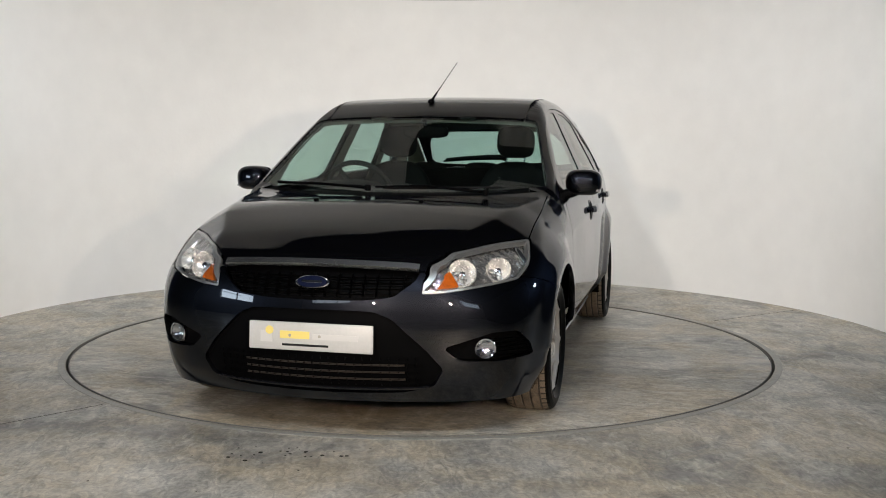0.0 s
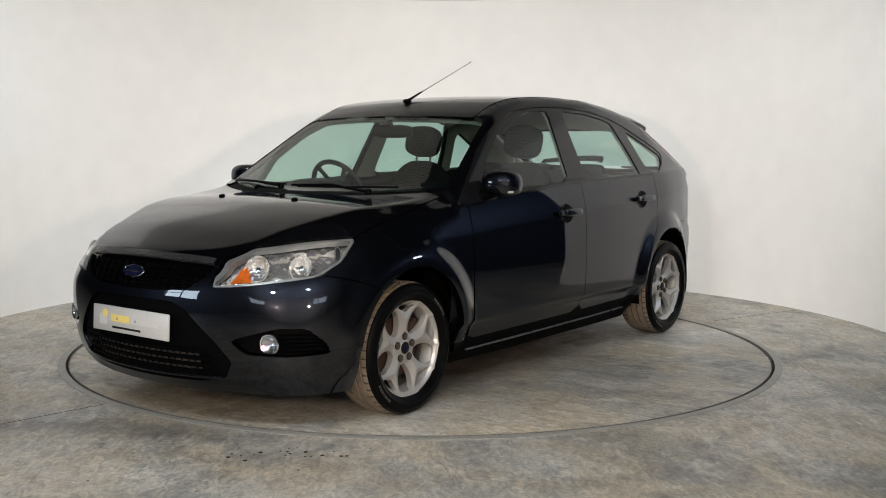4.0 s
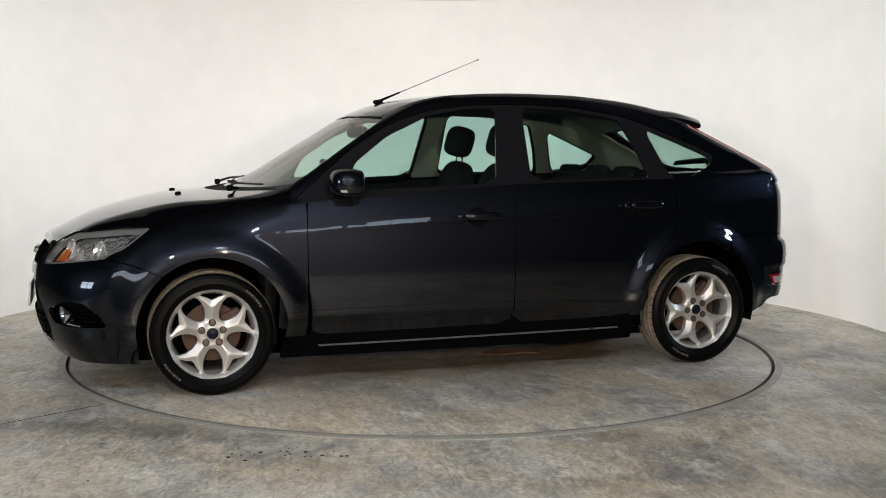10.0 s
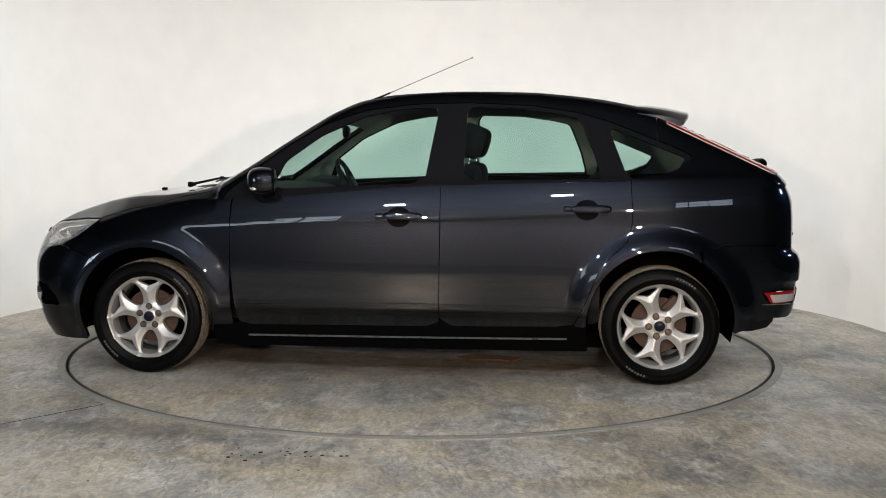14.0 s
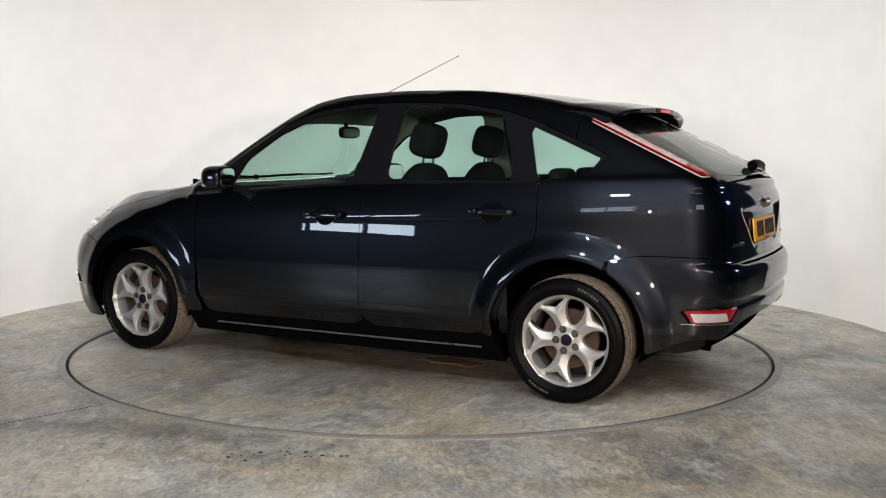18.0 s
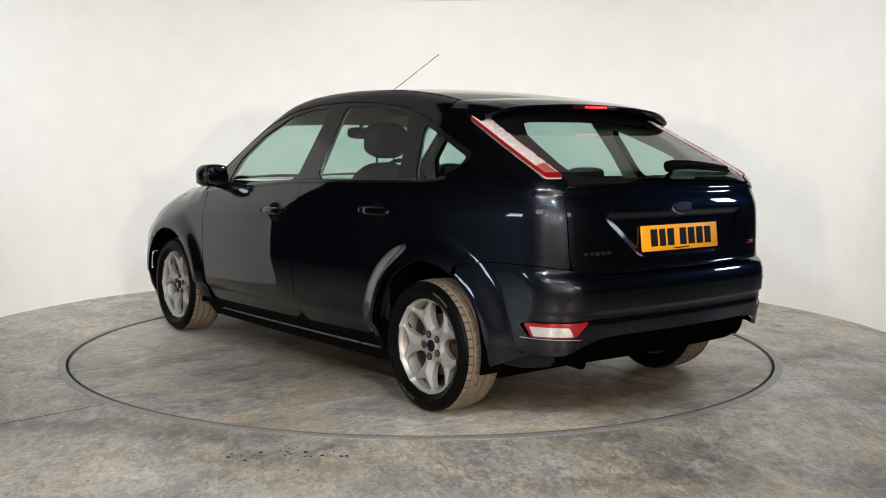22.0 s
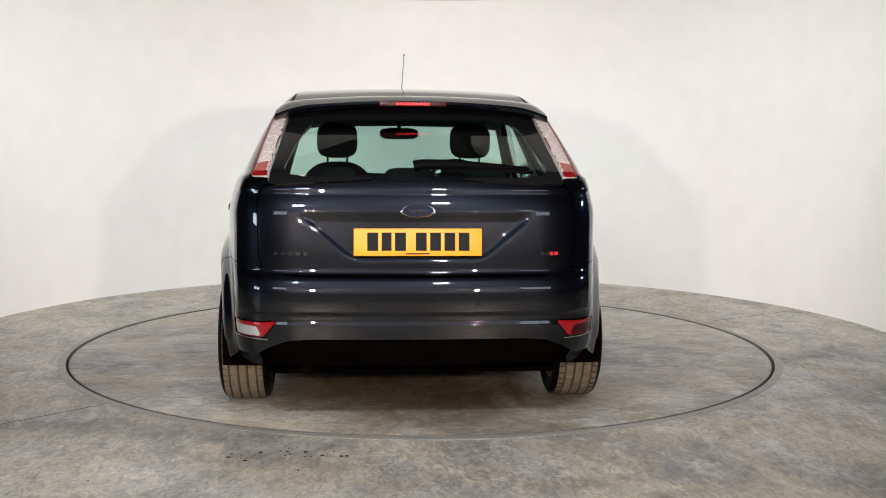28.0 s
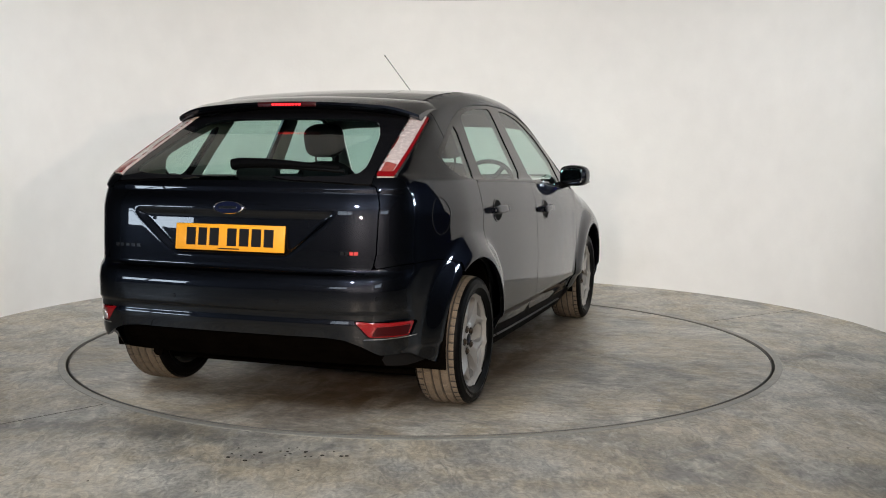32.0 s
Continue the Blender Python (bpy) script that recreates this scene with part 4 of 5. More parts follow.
def wheel_meshes():
    m = Matrix.Rotation(radians(-90), 4, "X")
    out = []

    def keep(ob, label=""):
        out.append((ob.name.split(".")[0], ob.data, label))
        bpy.data.objects.remove(ob)
    bm, walls = build_tyre(m)
    ob = part("tread", bm, TREAD, None)
    ob.data.materials.append(GROOVE)
    ob.data.materials.append(RUBBER)
    keep(ob, "dusty tan tread with dark grooves")
    keep(part("sidewall", walls, RUBBER, None, "", 50), "black rubber sidewall")
    for a0 in (128, 308):
        bm = bmesh.new()
        for k, w in enumerate((0.012, 0.009, 0.012, 0.006, 0.012, 0.010, 0.011)):
            a = radians(a0 + 3.6 * k)
            box(w, 0.0022, 0.011, Matrix.Translation((0.2585 * math.cos(a), 0.1076, 0.2585 * math.sin(a))) @ Matrix.Rotation(math.pi / 2 - a, 4, "Y"), bm=bm)
        keep(part("sidewall_print", bm, GREY_RUBBER, None), "worn pale raised print on the tyre wall")
    inside = lambda x, y, z: np.maximum(np.hypot(x, z) - 0.2155, -wheel_holes(x, z))
    data = cut(wheel_face, -0.218, 0.218, -0.218, 0.218, 0.004, inside, 0.0, 0.0, 0.030, face_normals)
    ob = panel("rim", ALLOY, None, data)
    keep(ob, "silver alloy rim with five forked spokes")
    bm = spin([(0.2155, 0.088), (0.2065, 0.076), (0.1985, 0.062), (0.1910, 0.044), (0.1870, 0.012)], 72, m)
    keep(part("rim_lip", bm, LIP, None, "", 50), "silver inner lip of the rim")
    bm = spin([(0.1869, 0.012), (0.184, -0.02), (0.187, -0.085), (0.214, -0.095)], 64, m)
    keep(part("barrel", bm, BARREL, None), "inner barrel of the rim")
    bm = spin([(0.0005, 0.030), (0.062, 0.030), (0.068, 0.012), (0.070, 0.010), (0.140, 0.010), (0.140, -0.012), (0.07, -0.012), (0.0005, -0.012)], 48, m)
    keep(part("brake_disc", bm, RUST, None), "rusty brake disc")
    bm = box(0.10, 0.055, 0.11, Matrix.Rotation(radians(25), 4, "Y") @ Matrix.Translation((-0.115, 0.0, 0.0)), 0.012)
    keep(part("brake_caliper", bm, RUST, None))
    bm = spin([(0.0005, 0.070), (0.020, 0.069), (0.027, 0.066), (0.029, 0.060), (0.030, 0.050)], 32, m)
    keep(part("hub_cap", bm, INK, None), "dark centre cap")
    bm = spin([(0.0005, 0.0712), (0.015, 0.0708), (0.020, 0.0695), (0.021, 0.066)], 28, m @ Matrix.Diagonal((1.0, 0.62, 1.0, 1.0)))
    keep(part("cap_emblem", bm, BLUE, None), "small blue oval emblem")
    for k in range(5):
        a = radians(90 + 72 * k)
        mm = Matrix.Translation((0.053 * math.cos(a), 0.004, 0.053 * math.sin(a))) @ m
        bm = spin([(0.0145, 0.052), (0.0145, 0.059), (0.012, 0.060), (0.0005, 0.060)], 20, mm)
        rod(0.0105, 0.02, mm @ Matrix.Translation((0, 0, 0.058)), 6, 0.001, bm=bm)
        keep(part("wheel_nut", bm, CAST, None), "weathered wheel nut")
        # black ring on the face paints the shade of the nut's pocket
        keep(part("nut_shade_ring", spin([(0.0175, 0.0575), (0.0165, 0.0612), (0.0145, 0.0605), (0.014, 0.056)], 20, mm), INK, None))
    bm = rod(0.003, 0.03, Matrix.Translation((0.135, 0.055, 0.125)) @ Matrix.Rotation(radians(35), 4, "Y"), 8)
    keep(part("valve", bm, BLACK, None))
    return out


SHARED_WHEEL = wheel_meshes()
for wx in (WHEEL_X, -WHEEL_X):
    for sd in (1, -1):
        build_wheel(car, wx, sd, SHARED_WHEEL)
        bm = bmesh.new()
        n = 28
        rows = []
        for yy in (0.50, 0.84):
            rows.append([bm.verts.new((wx + 0.360 * math.cos(math.pi * (k / n * 1.16 - 0.08)), sd * yy, WHEEL_Z + 0.360 * math.sin(math.pi * (k / n * 1.16 - 0.08)))) for k in range(n + 1)])
        for k in range(n):
            bm.faces.new((rows[0][k], rows[0][k + 1], rows[1][k + 1], rows[1][k]))
        bm.faces.new(rows[0])
        part("wheel_arch_liner", bm, UNDER, car, "dirty black wheel arch liner")
tagged(car, "dark blue-grey metallic five-door hatchback car standing on the turntable", "car")


# ---------------------------------------------------------------- car: fittings
def pillow(sx, sy, sz, m=Matrix(), power=4.0, nu=28, nv=16, bm=None):
    """A rounded block: the higher the power, the squarer."""
    own = bm or bmesh.new()
    def sp(c, e):
        return math.copysign(abs(c) ** e, c)
    e = 2.0 / power
    rings = []
    for j in range(1, nv):
        b = -math.pi / 2 + math.pi * j / nv
        rings.append([own.verts.new(m @ Vector((sx / 2 * sp(math.cos(b), e) * sp(math.cos(math.tau * k / nu), e),
                                                sy / 2 * sp(math.cos(b), e) * sp(math.sin(math.tau * k / nu), e), sz / 2 * sp(math.sin(b), e)))) for k in range(nu)])
    for r0, r1 in zip(rings, rings[1:]):
        for k in range(nu):
            own.faces.new((r0[k], r0[(k + 1) % nu], r1[(k + 1) % nu], r1[k]))
    own.faces.new(rings[0][::-1]), own.faces.new(rings[-1])
    return own


def basis(p, n, up=(0, 0, 1)):
    """Matrix at p whose z axis is n and whose y axis points up along the surface."""
    n = Vector(n).normalized()
    x = Vector(up).cross(n).normalized()
    y = n.cross(x)
    return Matrix.Translation(p) @ Matrix((x, y, n)).transposed().to_4x4()


def strip(name, mat, parent, view, pts, width, lift=0.003, label="", closed=False):
    """A thin raised ribbon on the body through (u, v) points of a view."""
    q = view(np.array([a for a, _ in pts], float), np.array([b for _, b in pts], float))
    n = normals(q)
    bm = bmesh.new()
    rows = []
    cnt = len(q)
    for i in range(cnt):
        t = q[(i + 1) % cnt if closed else min(i + 1, cnt - 1)] - q[i - 1 if closed else max(i - 1, 0)]
        s = np.cross(n[i], t)
        s = s / (np.linalg.norm(s) + 1e-9) * width / 2
        rows.append([bm.verts.new(Vector(v)) for v in (q[i] - s - n[i] * 0.004, q[i] - s * 0.8 + n[i] * lift, q[i] + s * 0.8 + n[i] * lift, q[i] + s - n[i] * 0.004)])
    pairs = list(zip(rows, rows[1:])) + ([(rows[-1], rows[0])] if closed else [])
    for a, b in pairs:
        for i in range(3):
            bm.faces.new((a[i], a[i + 1], b[i + 1], b[i]))
    bmesh.ops.recalc_face_normals(bm, faces=bm.faces[:])
    return part(name, bm, mat, parent, label, 60)


def line(a, b, n=24):
    return [(a[0] + (b[0] - a[0]) * i / n, a[1] + (b[1] - a[1]) * i / n) for i in range(n + 1)]


def build_front():
    # upper grille: black mesh behind, slats, chrome bar on top
    inner = panel("grille", BLACK, car, cut(from_ahead, -0.44, 0.44, 0.57, 0.75, 0.012, yz(GRILLE_UP), -0.004, 0.045, 0.0), "black plastic grille")
    for k, zz in enumerate((0.606, 0.628, 0.650, 0.672)):
        w = 0.325 + 0.022 * k
        strip("slat", BLACK, inner, from_ahead, line((-w, zz), (w, zz), 30), 0.010, -0.016)
    for i in range(-7, 8):
        strip("slat", BLACK, inner, from_ahead, line((i * 0.052, 0.598), (i * 0.052, 0.690), 5), 0.006, -0.020)
    strip("chrome_bar", BAR, car, from_ahead, [(y, 0.723 - 0.07 * y * y - 0.6 * max(0.0, abs(y) - 0.36) ** 2) for y in np.linspace(-0.412, 0.412, 49)], 0.034, 0.011, "polished chrome bar over the grille")
    # lower intake
    low = panel("intake", BLACK, car, cut(from_nose, -40, 40, 0.195, 0.56, (0.8, 0.010), meet(yz(GRILLE_LOW), lambda x, y, z: 1.7 - x), -0.004, 0.018, 0.0), "matt black lower intake panel")
    for k, zz in enumerate((0.252, 0.282, 0.312, 0.342)):
        strip("slat", BLACK, low, from_ahead, line((-0.44 + 0.02 * (k == 0), zz), (0.44 - 0.02 * (k == 0), zz), 34), 0.010, -0.004)
    for i in range(-12, 13):
        strip("slat", BLACK, low, from_ahead, line((i * 0.0345, 0.240), (i * 0.0345, 0.360), 5), 0.005, -0.008)
    for k, zz in enumerate((0.268, 0.298, 0.328)):
        strip("cooler_fin", FIN, low, from_ahead, line((-0.30, zz), (0.37, zz), 24), 0.007, -0.009, "dull metal cooler fins")
    strip("lip_trim", GLOSSY_BLACK, car, from_ahead, [(0.46 * math.sin(radians(a)), 0.226 + 0.010 * (1 - math.cos(radians(a)))) for a in range(-85, 86, 5)], 0.010, 0.003, "glossy lower lip of the bumper")
    # number plate with plain bars in place of lettering
    m = Matrix.Translation((2.163, 0.0, 0.436)) @ Matrix.Rotation(radians(90), 4, "Z") @ Matrix.Rotation(radians(87), 4, "X")
    plate = part("number_plate", box(0.52, 0.112, 0.010, m, 0.004), PLATE_WHITE, car, "white dealer plate with plain printed bars")
    def bar(name, cx, cy, w, h, mat, parent=plate, mm=m, z=0.0058):
        part(name, box(w, h, 0.0016, mm @ Matrix.Translation((cx, cy, z))), mat, parent)
    bar("printed_bar", -0.065, 0.006, 0.125, 0.030, YELLOW)
    bar("printed_bar", 0.105, 0.002, 0.190, 0.022, GREY_PRINT)
    bar("printed_bar", -0.185, -0.004, 0.050, 0.044, GREY_PRINT)
    part("printed_mark", rod(0.017, 0.0016, m @ Matrix.Translation((-0.172, 0.022, 0.0062)), 20), YELLOW, plate)
    bar("printed_bar", -0.02, -0.034, 0.195, 0.009, INK)
    for sx in (-0.085, 0.04):
        part("screw_cap", rod(0.006, 0.004, m @ Matrix.Translation((sx, 0.004, 0.0070)), 14, 0.001), STEEL, plate)
    # emblem
    emblem(from_ahead, 0.0, 0.650, car)
    # washer jets
    for yy in (0.252, -0.252):
        q, n = surface_from(from_top, 1.43, yy)
        part("washer_jet", pillow(0.022, 0.034, 0.016, basis(q + n * 0.004, n, (1, 0, 0)), 2.6, 14, 8), BLACK, car)


def emblem(view, u, v, parent):
    q, n = surface_from(view, u, v)
    m = basis(q + n * 0.006, n)
    bm = spin([(0.0005, 0.006), (0.85, 0.004), (0.93, 0.006), (1.0, 0.002), (1.0, -0.02)], 40, m @ Matrix.Diagonal((0.072, 0.028, 1, 1)))
    ob = part("emblem", bm, CHROME, parent, "oval chrome-rimmed emblem")
    bm = spin([(0.0005, 0.0072), (0.86, 0.0062), (0.88, 0.003)], 40, m @ Matrix.Diagonal((0.072, 0.028, 1, 1)))
    part("emblem_field", bm, BLUE, ob, "dark blue enamel field")
    part("emblem_mark", box(0.085, 0.010, 0.0014, m @ Matrix.Translation((0, 0, 0.0077)), 0.0004, 1), CHROME, ob)


def build_headlamps():
    for sd in (1, -1):
        mir = sd < 0
        lens = panel("headlamp", CLEAR, car, cut(from_nose, 15, 78, 0.58, 0.83, (0.45, 0.007), headlamp, 0.003, 0.001, 0.0), "clear headlamp with chrome reflectors and amber indicator", mir)
        panel("housing", FACET, lens, cut(from_nose, 15, 78, 0.58, 0.83, (0.7, 0.010), headlamp, 0.001, 0.050, 0.0), "", mir)
        rim = lambda x, y, z: np.maximum(headlamp(x, y, z), -headlamp(x, y, z) - 0.009)
        panel("lens_edge", SATIN, lens, cut(from_nose, 15, 78, 0.58, 0.83, (0.35, 0.005), rim, 0.001, 0.006, 0.03), "silver edge of the lamp housing", mir)
        amber = lambda x, y, z: np.maximum.reduce([headlamp(x, y, z) + 0.016, 2.008 - x - 0.35 * (z - 0.64)])
        panel("indicator", AMBER, lens, cut(from_nose, 15, 78, 0.58, 0.83, (0.4, 0.006), amber, 0.004, 0.036, 0.01), "amber indicator insert", mir)
        for (ang, zz, r) in ((35.5, 0.702, 0.056), (46.0, 0.712, 0.050)):
            q, n = surface_from(from_nose, ang, zz)
            q = q - n * 0.038
            if mir:
                q.y, n.y = -q.y, -n.y
            fwd = (n + Vector((1.2, 0, 0))).normalized()
            m = basis(q, fwd)
            bm = spin([(0.0005, -0.022), (r * 0.30, -0.020), (r * 0.7, -0.006), (r * 0.92, 0.010), (r, 0.024), (r * 1.05, 0.020)], 32, m)
            bowl = part("reflector_bowl", bm, BOWL, lens, "bright ribbed reflector bowl")
            part("bulb_shield", spin([(0.0005, 0.012), (r * 0.22, 0.009), (r * 0.26, -0.004), (r * 0.2, -0.02)], 18, m), CHROME, bowl)
        q, n = surface_from(from_nose, 55.0, 0.752)
        if mir:
            q.y, n.y = -q.y, -n.y
        part("side_reflector", pillow(0.03, 0.10, 0.035, basis(q - n * 0.032, n), 3, 14, 8), CHROME, lens)
        # fog lamp in its pocket
        pocket = panel("fog_lamp_pocket", BLACK, car, cut(from_nose, 15, 78, 0.32, 0.48, (0.6, 0.007), lambda x, y, z: np.maximum(fog_pocket(x, y, z), 1.7 - x), -0.003, 0.030, 0.0), "black fog lamp recess with fine ribs", mir)
        for k in range(5):
            z0 = 0.362 + 0.017 * k
            u0 = 40.0
            pts = [(u0 + 14.0 * i / 10, z0) for i in range(11)]
            ob = strip("rib", BLACK, pocket, from_nose, pts, 0.006, -0.016)
            if mir:
                ob.scale = (1, -1, 1)
        q, n = surface_from(from_nose, 38.6, 0.393)
        q, n = q - n * 0.006, (n + Vector((0.8, 0, 0))).normalized()
        if mir:
            q.y, n.y = -q.y, -n.y
        m = basis(q, n)
        fog = part("fog_lamp", spin([(0.043, -0.03), (0.043, 0.004), (0.040, 0.008), (0.036, 0.006), (0.035, 0.0)], 32, m), CHROME, pocket, "round fog lamp with chrome ring")
        part("fog_reflector", spin([(0.0005, -0.016), (0.012, -0.014), (0.026, -0.006), (0.0355, 0.002)], 28, m), CHROME, pocket)
        part("fog_glass", spin([(0.0005, 0.010), (0.018, 0.009), (0.030, 0.006), (0.036, 0.002)], 28, m), CLEAR, pocket, "clear fog lamp glass")


def build_rear():
    for sd in (1, -1):
        mir = sd < 0
        lamp = panel("tail_lamp", CLEAR_RED, car, cut(from_tail, 18, 75, 1.04, 1.34, (0.5, 0.006), tail_lamp, 0.003, -0.002, 0.02), "tall slanted lamp, red below and along its edge, pale above", mir)
        low = lambda x, y, z: np.maximum(tail_lamp(x, y, z), np.minimum(z - 1.135 + 0.25 * (np.abs(y) - 0.62), 9))
        panel("red_edge", RED_LENS, lamp, cut(from_tail, 18, 75, 1.04, 1.34, (0.5, 0.006), lamp_edge, 0.003, -0.0045, 0.004), "red lamp edge", mir)
        panel("red_field", RED_FIELD, lamp, cut(from_tail, 18, 75, 1.04, 1.34, (0.5, 0.006), low, 0.012, -0.0035, 0.002), "pale red lower field", mir)
        r = panel("reflector", RED_LENS, car, cut(from_tail, 10, 70, 0.39, 0.50, (0.4, 0.004), reflector, 0.002, 0.004, 0.01), "red-edged lamp set in the rear bumper", mir)
        core = lambda x, y, z: np.maximum.reduce([reflector(x, y, z) + 0.006, z - 0.458, 0.632 + 0.55 * (z - 0.412) - np.abs(y)])
        panel("lamp_core", PALE_LENS if sd > 0 else RED_DARK, r, cut(from_tail, 10, 70, 0.39, 0.50, (0.4, 0.004), core, 0.001, 0.001, 0.004), "clear reversing lamp" if sd > 0 else "dark red fog lamp", mir)
        ob = strip("lamp_trim", CHROME, car, from_tail, [(u, 0.4065 + 0.0002 * (u - 30)) for u in np.linspace(30.5, 42.5, 12)], 0.004, 0.002, "thin bright lamp edge")
        if mir:
            ob.scale = (1, -1, 1)
    # number plate
    m = Matrix.Translation((-2.040, 0.0, 0.803)) @ Matrix.Rotation(radians(-90), 4, "Z") @ Matrix.Rotation(radians(83), 4, "X")
    plate = part("number_plate", box(0.52, 0.112, 0.010, m, 0.004), PLATE_YELLOW, car, "yellow number plate with plain black bars")
    x0 = -0.205
    for k, w in enumerate((0.044, 0.040, 0.044, 0.0, 0.044, 0.044, 0.044, 0.044)):
        if w:
            part("plate_bar", box(w, 0.074, 0.0016, m @ Matrix.Translation((x0 + w / 2, 0.002, 0.0058))), INK, plate)
            x0 += w + 0.014
        else:
            x0 += 0.026
    part("plate_bar", box(0.10, 0.005, 0.0016, m @ Matrix.Translation((0, -0.047, 0.0058))), INK, plate)
    emblem(from_behind, 0.0, 0.929, car)
    blocks = [(0.574 - 0.030 * k, 0.020, CHROME) for k in range(5)] + [(-0.512, 0.016, CHROME), (-0.531, 0.014, CHROME), (-0.549, 0.014, RED_PRINT), (-0.568, 0.018, RED_PRINT)]
    for y0, w, mat in blocks:
        q, n = surface_from(from_behind, y0, 0.755)
        part("model_badge", box(w, 0.015, 0.004, basis(q + n * 0.001, n), 0.001, 1), mat, car, "small raised metal badge block")
    # third brake lamp in the spoiler
    bm = bmesh.new()
    ys = np.linspace(-0.625, 0.625, 51)
    rows = []
    for y in ys:
        a = abs(y)
        xs = -1.215 + 0.02 * a
        q, n = surface_from(from_top, xs, float(y))
        xt = -1.520 + 0.17 * y * y + 1.2 * max(0, a - 0.52) ** 2
        zt = 1.392 - 0.09 * y * y - 0.9 * max(0, a - 0.45) ** 2
        ring = []
        for i in range(9):
            t = i / 8
            zz = q.z * (1 - t) + zt * t + 0.010 * math.sin(math.pi * t)
            ring.append((xs + (xt - xs) * t, y, zz + 0.001))
        ring.append((xt - 0.004, y, zt - 0.010))
        ring.append((xt + 0.004, y, zt - 0.022))
        xb = -1.385 + 0.02 * a
        qb, nb = surface_from(from_top, xb, float(y))
        for i in range(1, 6):
            t = i / 5
            ring.append((xt + 0.004 + (xb - xt - 0.004) * t, y, (zt - 0.022) * (1 - t) + (qb.z - 0.006) * t - 0.006 * math.sin(math.pi * t)))
        rows.append([bm.verts.new(v) for v in ring])
    for r0, r1 in zip(rows, rows[1:]):
        for i in range(len(r0) - 1):
            f = bm.faces.new((r0[i], r0[i + 1], r1[i + 1], r1[i]))
            f.material_index = 1 if i > 10 else 0
    bm.faces.new(rows[0]), bm.faces.new(rows[-1][::-1])
    bmesh.ops.recalc_face_normals(bm, faces=bm.faces[:])
    spoiler = part("spoiler", bm, PAINT, car, "roof spoiler above the tailgate glass", 35)
    spoiler.data.materials.append(BLACK)
    bl = part("brake_lamp", box(0.008, 0.30, 0.022, Matrix.Translation((-1.519, 0, 1.3805)), 0.003), RED_DARK, spoiler, "high-mounted red brake lamp")
    for i in range(9):
        part("diode", box(0.004, 0.013, 0.010, Matrix.Translation((-1.5235, -0.068 + 0.017 * i, 1.3795)), 0.001, 1), RED_GLOW, bl)
    # rear wiper
    pts = []
    for y, z, lift in ((0.015, 1.092, 0.020), (-0.02, 1.094, 0.028), (-0.12, 1.094, 0.030), (-0.24, 1.092, 0.026), (-0.36, 1.089, 0.020), (-0.46, 1.086, 0.014)):
        q, n = surface_from(from_behind, y, z)
        pts.append(q + n * lift)
    wiper = part("rear_wiper", tube(pts, 0.026, 12, taper=0.010), BLACK, car, "black rear wiper with a broad arm cover")
    part("wiper_blade", tube([p + Vector((0.0, -0.02, -0.014)) for p in pts[1:]], 0.008, 8), RUBBER, wiper)
    # parking sensors, fuel flap
    for u in (12.6, -12.6, 33.0, -33.0):
        q, n = surface_from(from_tail, u, 0.553 if abs(u) < 20 else 0.575)
        part("parking_sensor", spin([(0.0005, 0.0022), (0.009, 0.0018), (0.0105, -0.002)], 18, basis(q, n)), GLOSSY_BLACK, car)
    panel("fuel_flap_gap", INK, car, cut(from_side, -1.75, -1.53, 0.79, 0.99, 0.005, ring_xz(-1.635, 0.892, 0.079, 0.0022), 0.0, -0.0012, 0.002), "round joint of the fuel flap", True)
    # exhaust and tow cover
    bm = tube([(-1.90, 0.46, 0.265), (-1.80, 0.46, 0.27), (-1.6, 0.40, 0.27)], 0.024, 14)
    part("exhaust_pipe", bm, UNDER, car, "rusty exhaust tail pipe")
    part("silencer", pillow(0.28, 0.75, 0.15, Matrix.Translation((-1.72, 0.05, 0.36)), 3), UNDER, car)


